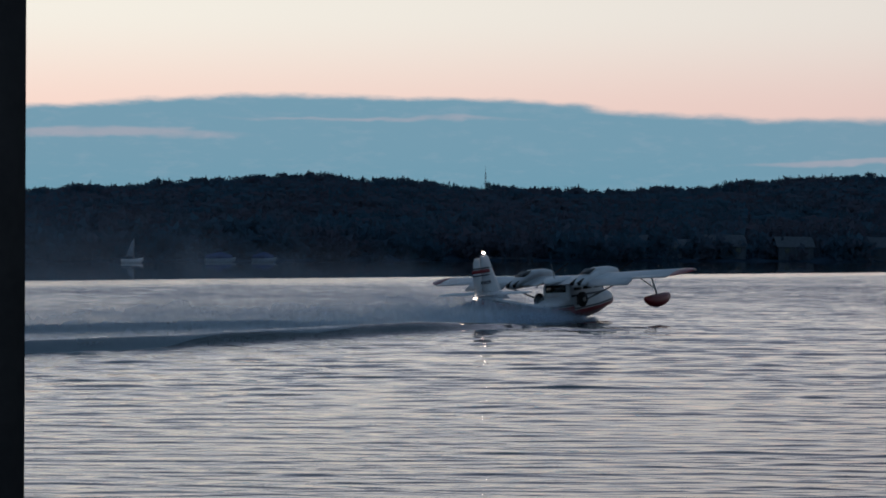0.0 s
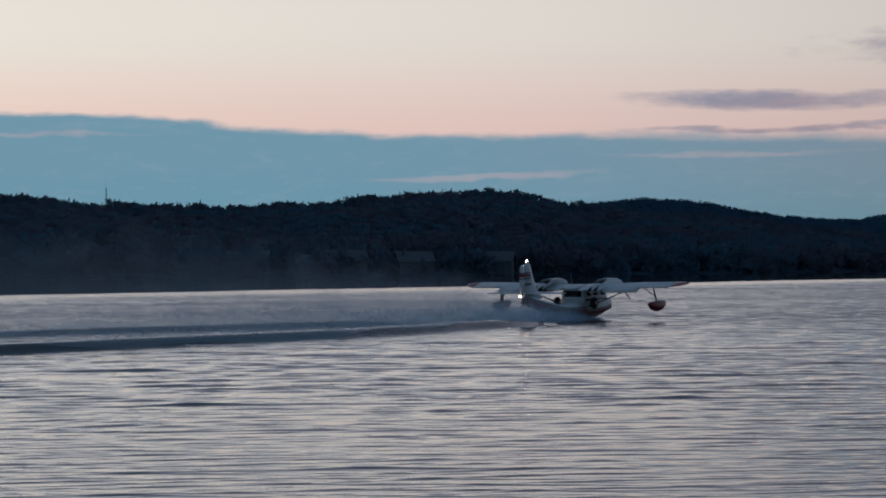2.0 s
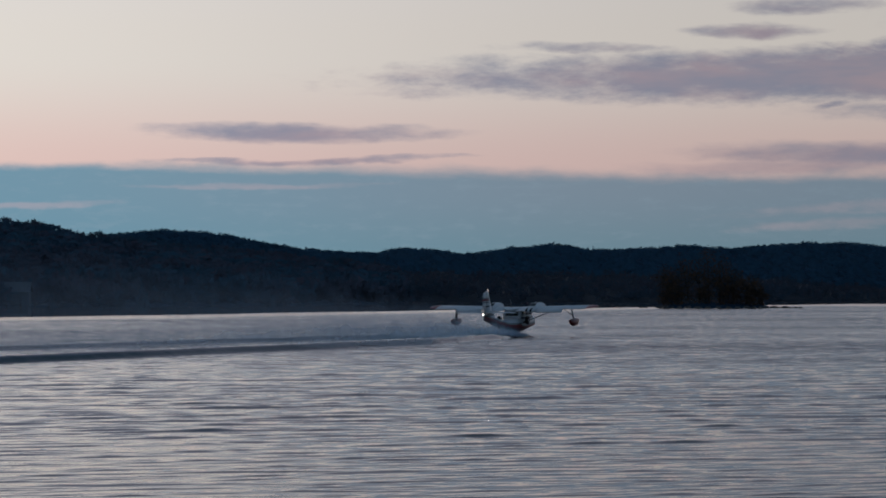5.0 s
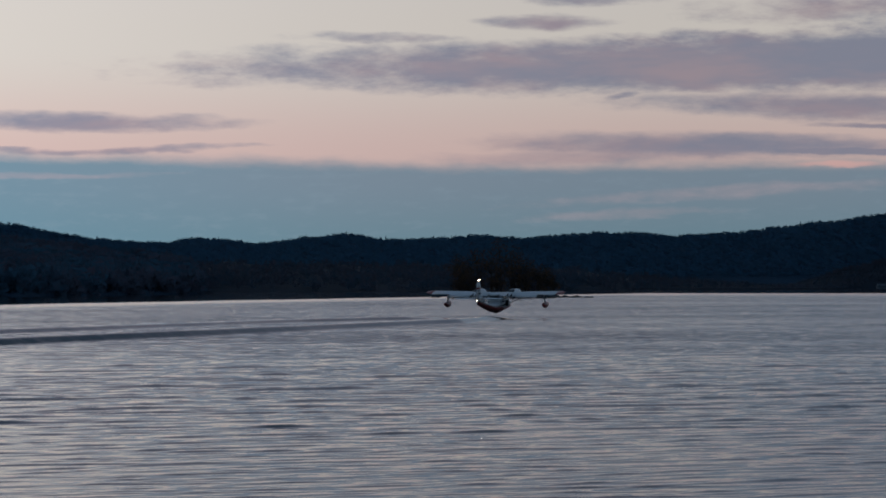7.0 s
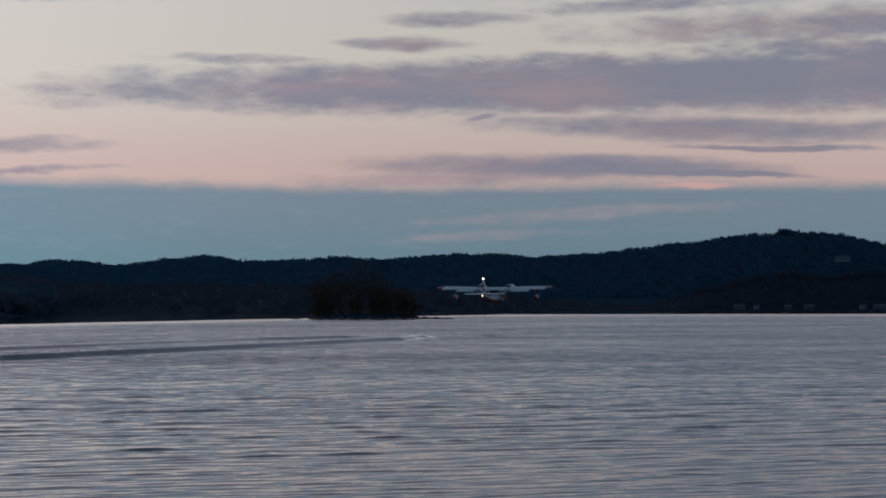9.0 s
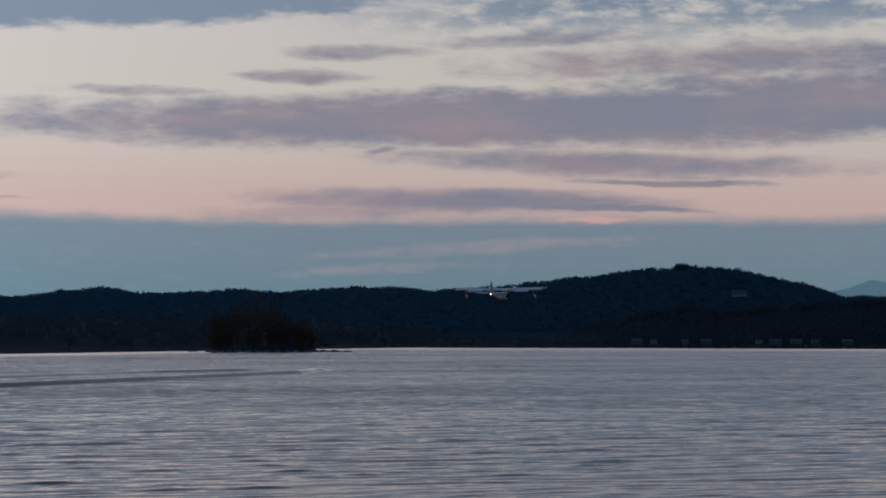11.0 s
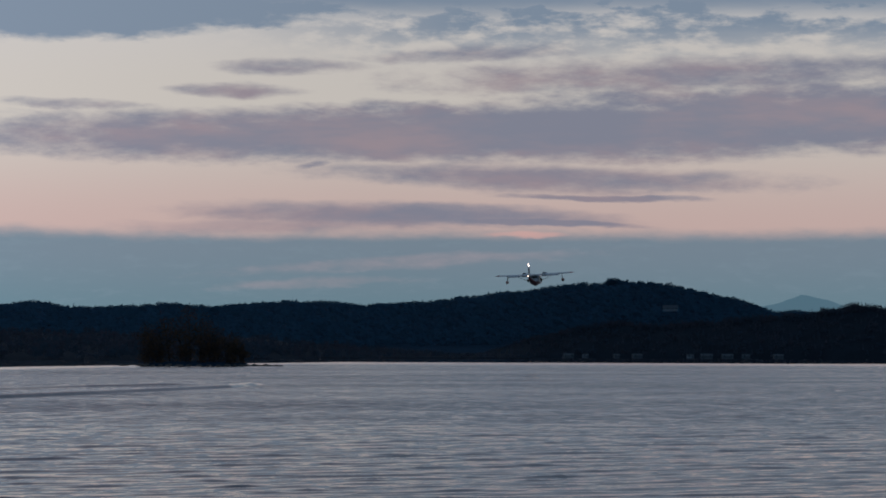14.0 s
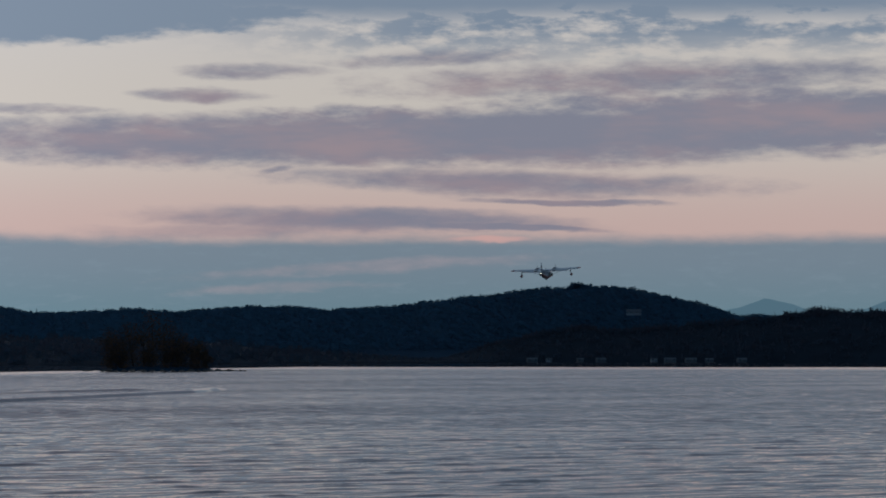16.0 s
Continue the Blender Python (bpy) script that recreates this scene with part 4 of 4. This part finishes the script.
def beacon_head(parent):
    bm = bmesh.new()
    half = lambda r, z: [Vector((r * math.cos(t), r * math.sin(t), z)) for t in [math.pi * 1.02 + 0.96 * math.pi * i / 8 for i in range(9)]] + [Vector((0, 0, z))]
    loft([half(0.05, 0.0), half(0.065, 0.045), half(0.025, 0.10)], True, bm)
    head = part("beacon", bm, FLASH, parent, "red-white flashing beacon")
    head.location = (0, -4.82, 3.24)
    # added black half-shell: blocks the lit lens so the turning head blinks
    bm = bmesh.new()
    half2 = lambda r, z: [Vector((r * math.cos(t), r * math.sin(t), z)) for t in [math.pi * i / 12 for i in range(13)]] + [Vector((0, 0.004, z))]
    loft([half2(0.062, -0.02), half2(0.08, 0.045), half2(0.04, 0.12)], True, bm)
    part("shield", bm, BLACK, head, "dark beacon shield")
    return head


beacon_part = beacon_head(boat)


# ---------- wake and spray, carried along with the boat until it lifts ----------
def wake():
    """Two long low swells and the furrow between them, dying away astern."""
    ys = np.concatenate([np.linspace(0.5, -30, 80), np.linspace(-31, -320, 290)])
    xs = np.linspace(-11.5, 11.5, 93)
    yy, xx = np.meshgrid(ys, xs, indexing="ij")
    run = np.clip((-yy - 3.0) / 12.0, 0, 1)
    arm = 1.5 + 0.16 * np.clip(-yy, 0, 32) + 0.010 * np.clip(-yy - 32, 0, 320)
    amp = 0.42 * run * (1 - 0.35 * np.clip(-yy / 320, 0, 1))
    u = xx + 0.12 * np.sin(yy * 0.11) + 0.08 * np.sin(yy * 0.31 + 1)
    swell = lambda d: np.exp(-(d / np.where(d > 0, 0.62, 0.9)) ** 2)
    z = amp * (swell(u - arm) + 0.8 * swell(-u - arm) - 0.2 * np.exp(-(u / 1.2) ** 2))
    z += 0.025 * run * np.sin(yy * 1.3 + 2 * np.sin(yy * 0.37) + u * 2) * np.exp(-(u / 2.5) ** 2)
    edge = np.clip((11.5 - np.abs(xx)) / 2.0, 0, 1) * np.clip((yy + 320) / 30, 0, 1) * np.clip((0.5 - yy) / 2, 0, 1)
    edge = edge * np.clip(run * 3, 0, 1)
    z = z * edge - 0.05
    n = len(xs)
    faces = [(i * n + j, (i + 1) * n + j, (i + 1) * n + j + 1, i * n + j + 1) for i in range(len(ys) - 1) for j in range(n - 1)]
    me = mesh_of("wake", np.stack([xx, yy, z], -1).reshape(-1, 3), faces, WATER, True)
    return tagged(new("wake", me), "long low dark wake swell left on the lake", "wake", kind="stuff")


def droplets(name, count, place, size, mat, label):
    """A cloud of flung drops and shreds; place: gives count points."""
    g = np.random.default_rng(5 + count)
    c = place(g, count)
    v = (c[:, None, :] + g.normal(size=(count, 3, 3)) * (size * g.uniform(0.5, 1.5, (count, 1, 1)))).reshape(-1, 3)
    me = bpy.data.meshes.new(name)
    me.vertices.add(len(v))
    me.vertices.foreach_set("co", v.ravel())
    me.loops.add(len(v))
    me.loops.foreach_set("vertex_index", np.arange(len(v)))
    me.polygons.add(count)
    me.polygons.foreach_set("loop_start", np.arange(0, len(v), 3))
    me.update(calc_edges=True)
    me.materials.append(mat)
    return tagged(new(name, me), label, "spray", kind="stuff")


def sheet(g, n):
    """Spray thrown aside from the step, falling astern."""
    y = 1.4 - 9 * g.random(n) ** 1.15
    s_ = g.choice([-1, 1], n)
    back = np.clip((1.4 - y) / 14, 0, 1)
    x = s_ * (0.65 + 1.3 * back) + g.normal(0, 0.15 + 0.6 * back, n)
    top = 0.10 + 0.62 * back * np.exp(-np.clip(-y - 10, 0, 99) / 30)
    z = np.abs(g.normal(0, 0.68, n)) * top + 0.12 * back
    return np.stack([x, y, z], -1)


def veil_material(name, colour, dense, top, rise, fade):
    """Fine water dust: thickest at the water, thinning upwards in shreds and dying away astern."""
    mat = bpy.data.materials.new(name)
    mat.use_nodes = True
    k = Nodes(mat.node_tree)
    tc = k.n("ShaderNodeTexCoord").outputs["Object"]
    q = k.n("ShaderNodeSeparateXYZ")
    k.put(q.inputs[0], tc)
    back = k.m("MULTIPLY", q.outputs[1], -1.0)
    tall = k.m("ADD", 0.12, k.m("MULTIPLY", top, k.m("SUBTRACT", 1.0, k.m("EXPONENT", k.m("MULTIPLY", k.m("MAXIMUM", k.m("ADD", back, 1.2), 0.0), -1.0 / rise)))))
    shred = k.noise(k.xyz(q.outputs[0], k.m("MULTIPLY", q.outputs[1], 0.45), q.outputs[2]), 0.8, 4.0, 0.6)
    fine = k.noise(tc, 3.5, 3.0, 0.6)
    h = k.m("ADD", k.m("DIVIDE", q.outputs[2], tall), k.m("ADD", k.m("MULTIPLY", k.m("SUBTRACT", shred, 0.5), 1.1), k.m("MULTIPLY", k.m("SUBTRACT", fine, 0.5), 0.35)))
    cover = k.m("MULTIPLY", k.step(h, 0.0, 1.2, 1.0, 0.0), dense)
    cover = k.m("MULTIPLY", cover, k.step(back, -1.2, 1.5))
    cover = k.m("MULTIPLY", cover, k.m("EXPONENT", k.m("MULTIPLY", k.m("MAXIMUM", back, 0.0), -1.0 / fade)))
    cover = k.m("MULTIPLY", cover, k.step(k.m("DIVIDE", q.outputs[2], tall), 1.2, 1.75, 1.0, 0.0))
    body = k.n("ShaderNodeMixShader")
    body.inputs[0].default_value = 0.5
    d, t = k.n("ShaderNodeBsdfDiffuse"), k.n("ShaderNodeBsdfTranslucent")
    d.inputs[0].default_value = t.inputs[0].default_value = (*colour, 1)
    k.put(body.inputs[1], d.outputs[0])
    k.put(body.inputs[2], t.outputs[0])
    thin = k.n("ShaderNodeMixShader")
    k.put(thin.inputs[0], cover)
    k.put(thin.inputs[1], k.n("ShaderNodeBsdfTransparent").outputs[0])
    k.put(thin.inputs[2], body.outputs[0])
    k.put(k.n("ShaderNodeOutputMaterial").inputs[0], thin.outputs[0])
    return mat


def veil(name, lanes, length, high, mat, label):
    """Wavering curtains of water dust, one behind another, along the wake."""
    verts, faces = [], []
    for lane, (x0, flare) in enumerate(lanes):
        ys = np.concatenate([np.linspace(1.2, -20, 50), np.linspace(-21, -length, 60)])
        zs = np.linspace(0.0, high, 7)
        base = len(verts)
        for y in ys:
            b = min(max((1.2 - y) / 16, 0), 1)
            arm = 1.5 + 0.16 * min(max(-y, 0), 32) + 0.010 * max(-y - 32, 0)
            x = x0 + (flare * arm + 0.35 - x0) * b + 0.25 * math.sin(y * 0.5 + lane * 2) * b + 0.4 * math.sin(y * 0.13 + lane) * b
            verts += [(x - 0.12 * z * b * (1 + math.sin(y * 0.3 + lane)), y, z) for z in zs]
        n = len(zs)
        faces += [(base + i * n + j, base + i * n + j + 1, base + (i + 1) * n + j + 1, base + (i + 1) * n + j) for i in range(len(ys) - 1) for j in range(n - 1)]
    return tagged(new(name, mesh_of(name, verts, faces, mat, True)), label, "spray", kind="stuff")


DUST = veil_material("spray_dust", (0.62, 0.80, 0.95), 0.88, 1.2, 3.4, 40.0)
MIST = veil_material("spray_mist", (0.55, 0.66, 0.80), 0.22, 5.2, 14.0, 75.0)
wake_ob = wake()
spray_ob = droplets("spray", 24000, sheet, 0.020, SPRAY, "white spray thrown up by the hull")
trail_ob = veil("spray_trail", ((0.80, 1.0), (-0.80, -1.0), (0.6, 0.35)), 130, 2.4, DUST, "fine white spray hanging over the wake")
mist_ob = veil("mist", ((-0.9, -0.8), (-0.4, -1.6), (-0.6, -2.4)), 200, 12.5, MIST, "thin mist drifting over the wake")

# seconds, x, y, keel height, heading to the right, nose up, right wing down
FLIGHT = [
    (0.0, 4.83, 106.91, -0.08, 38.31, 4.97, -2.47),
    (0.5, 9.62, 112.98, -0.10, 38.86, 3.63, -1.36),
    (1.0, 14.93, 119.29, -0.00, 40.31, 3.46, -0.83),
    (1.5, 20.31, 125.78, -0.05, 40.10, 3.08, -0.34),
    (2.0, 26.07, 132.61, -0.02, 40.10, 2.20, -0.22),
    (2.5, 32.06, 139.73, -0.00, 39.98, 2.22, -1.01),
    (3.0, 38.32, 147.06, 0.05, 40.49, 2.72, -0.22),
    (3.5, 44.84, 154.39, 0.06, 41.72, 2.28, -0.15),
    (4.0, 51.39, 161.72, 0.07, 42.01, 2.20, 0.09),
    (4.5, 58.16, 169.01, 0.15, 42.04, 2.10, -0.33),
    (7.0, 96.82, 213.55, 0.38, 41.12, 3.55, 0.16),
    (7.5, 105.50, 223.62, 0.77, 41.00, 5.48, -0.40),
    (8.0, 114.16, 233.81, 1.42, 40.17, 5.35, -0.05),
    (9.0, 132.00, 254.25, 3.07, 41.17, 5.74, -0.08),
    (11.5, 179.75, 309.13, 8.80, 40.75, 4.71, -0.56),
    (12.0, 188.66, 319.48, 9.76, 39.36, 3.30, -1.03),
    (12.5, 197.97, 329.32, 10.81, 40.30, 3.43, -1.40),
    (13.0, 206.94, 339.20, 12.02, 41.00, 2.07, -2.73),
    (13.5, 215.73, 349.10, 13.13, 41.23, 0.56, -2.41),
    (14.0, 224.52, 358.98, 13.95, 41.96, 1.49, -2.89),
    (14.5, 233.18, 368.92, 14.61, 42.33, 2.37, -2.84),
    (15.0, 241.93, 378.76, 15.32, 42.53, 3.78, -1.74),
    (15.5, 250.70, 388.56, 16.17, 42.85, 4.48, -1.40),
    (16.0, 259.37, 398.37, 17.20, 42.30, 5.42, -2.40),
]


def flight(t):
    """Place and heading of the boat over the water at t seconds."""
    k = np.array(FLIGHT)
    return [float(np.interp(t, k[:, 0], k[:, i])) for i in range(1, 7)]


def motions():
    walk(boat, [(t, pose(x, y, z, p, r, -h)) for t, x, y, z, h, p, r in FLIGHT])
    # the wake follows until the hull leaves the water, then lies still
    def astern(t, sink=0.0, lag=0.0):
        x, y, z, h, p, r = flight(t)
        course = float(np.interp(t, [0.0, 1.0, 2.0, 3.5], [36.0, 38.5, 40.0, 41.5]))
        q = radians(course)
        return pose(x - lag * math.sin(q), y - lag * math.cos(q), sink, 0, 0, -course)
    run = [0.0, 0.5, 1.0, 1.5, 2.0, 2.5, 3.5, 4.5, 5.5, 7.0, 7.9]
    still = astern(7.9)
    walk(wake_ob, [(t, astern(t)) for t in run] + [(8.4, still), (10.0, Matrix.Translation((0, 0, -0.03)) @ still), (16.0, Matrix.Translation((0, 0, -0.08)) @ still)])
    for ob, sunk in ((spray_ob, -2.2), (trail_ob, -2.0)):
        walk(ob, [(t, astern(t)) for t in run[:8]] + [(5.6, astern(5.6, -0.35, 3)), (6.6, astern(6.6, sunk, 10)), (7.2, astern(6.9, sunk * 1.4, 12)), (16.0, astern(6.9, sunk * 1.5, 12))])
    walk(mist_ob, [(t, astern(t)) for t in run[:8]] + [(5.6, astern(5.5, -0.8, 6)), (7.0, astern(6.2, -4.0, 10)), (8.0, astern(6.2, -8.0, 10)), (16.0, astern(6.2, -9.0, 10))])
    # the beacon turns; its lens faces astern when it flashes
    walk(beacon_part, [(t, Matrix.Translation((0, -4.82, 3.24)) @ pose(0, 0, 0, 0, 0, a)) for t, a in BEACON])
    for prop in PROPS:
        at = Matrix.Translation(prop.location)
        walk(prop, [(0.1 * i, at @ pose(0, 0, 0, 0, 76.0 * i, 0)) for i in range(161)])
    walk(water, [(0.0, pose(0, 0, 0)), (16.0, pose(0.5, -2.4, 0))])


BEACON = [(0.2 * i, 60.0 * i + 80.0) for i in range(81)]
motions()
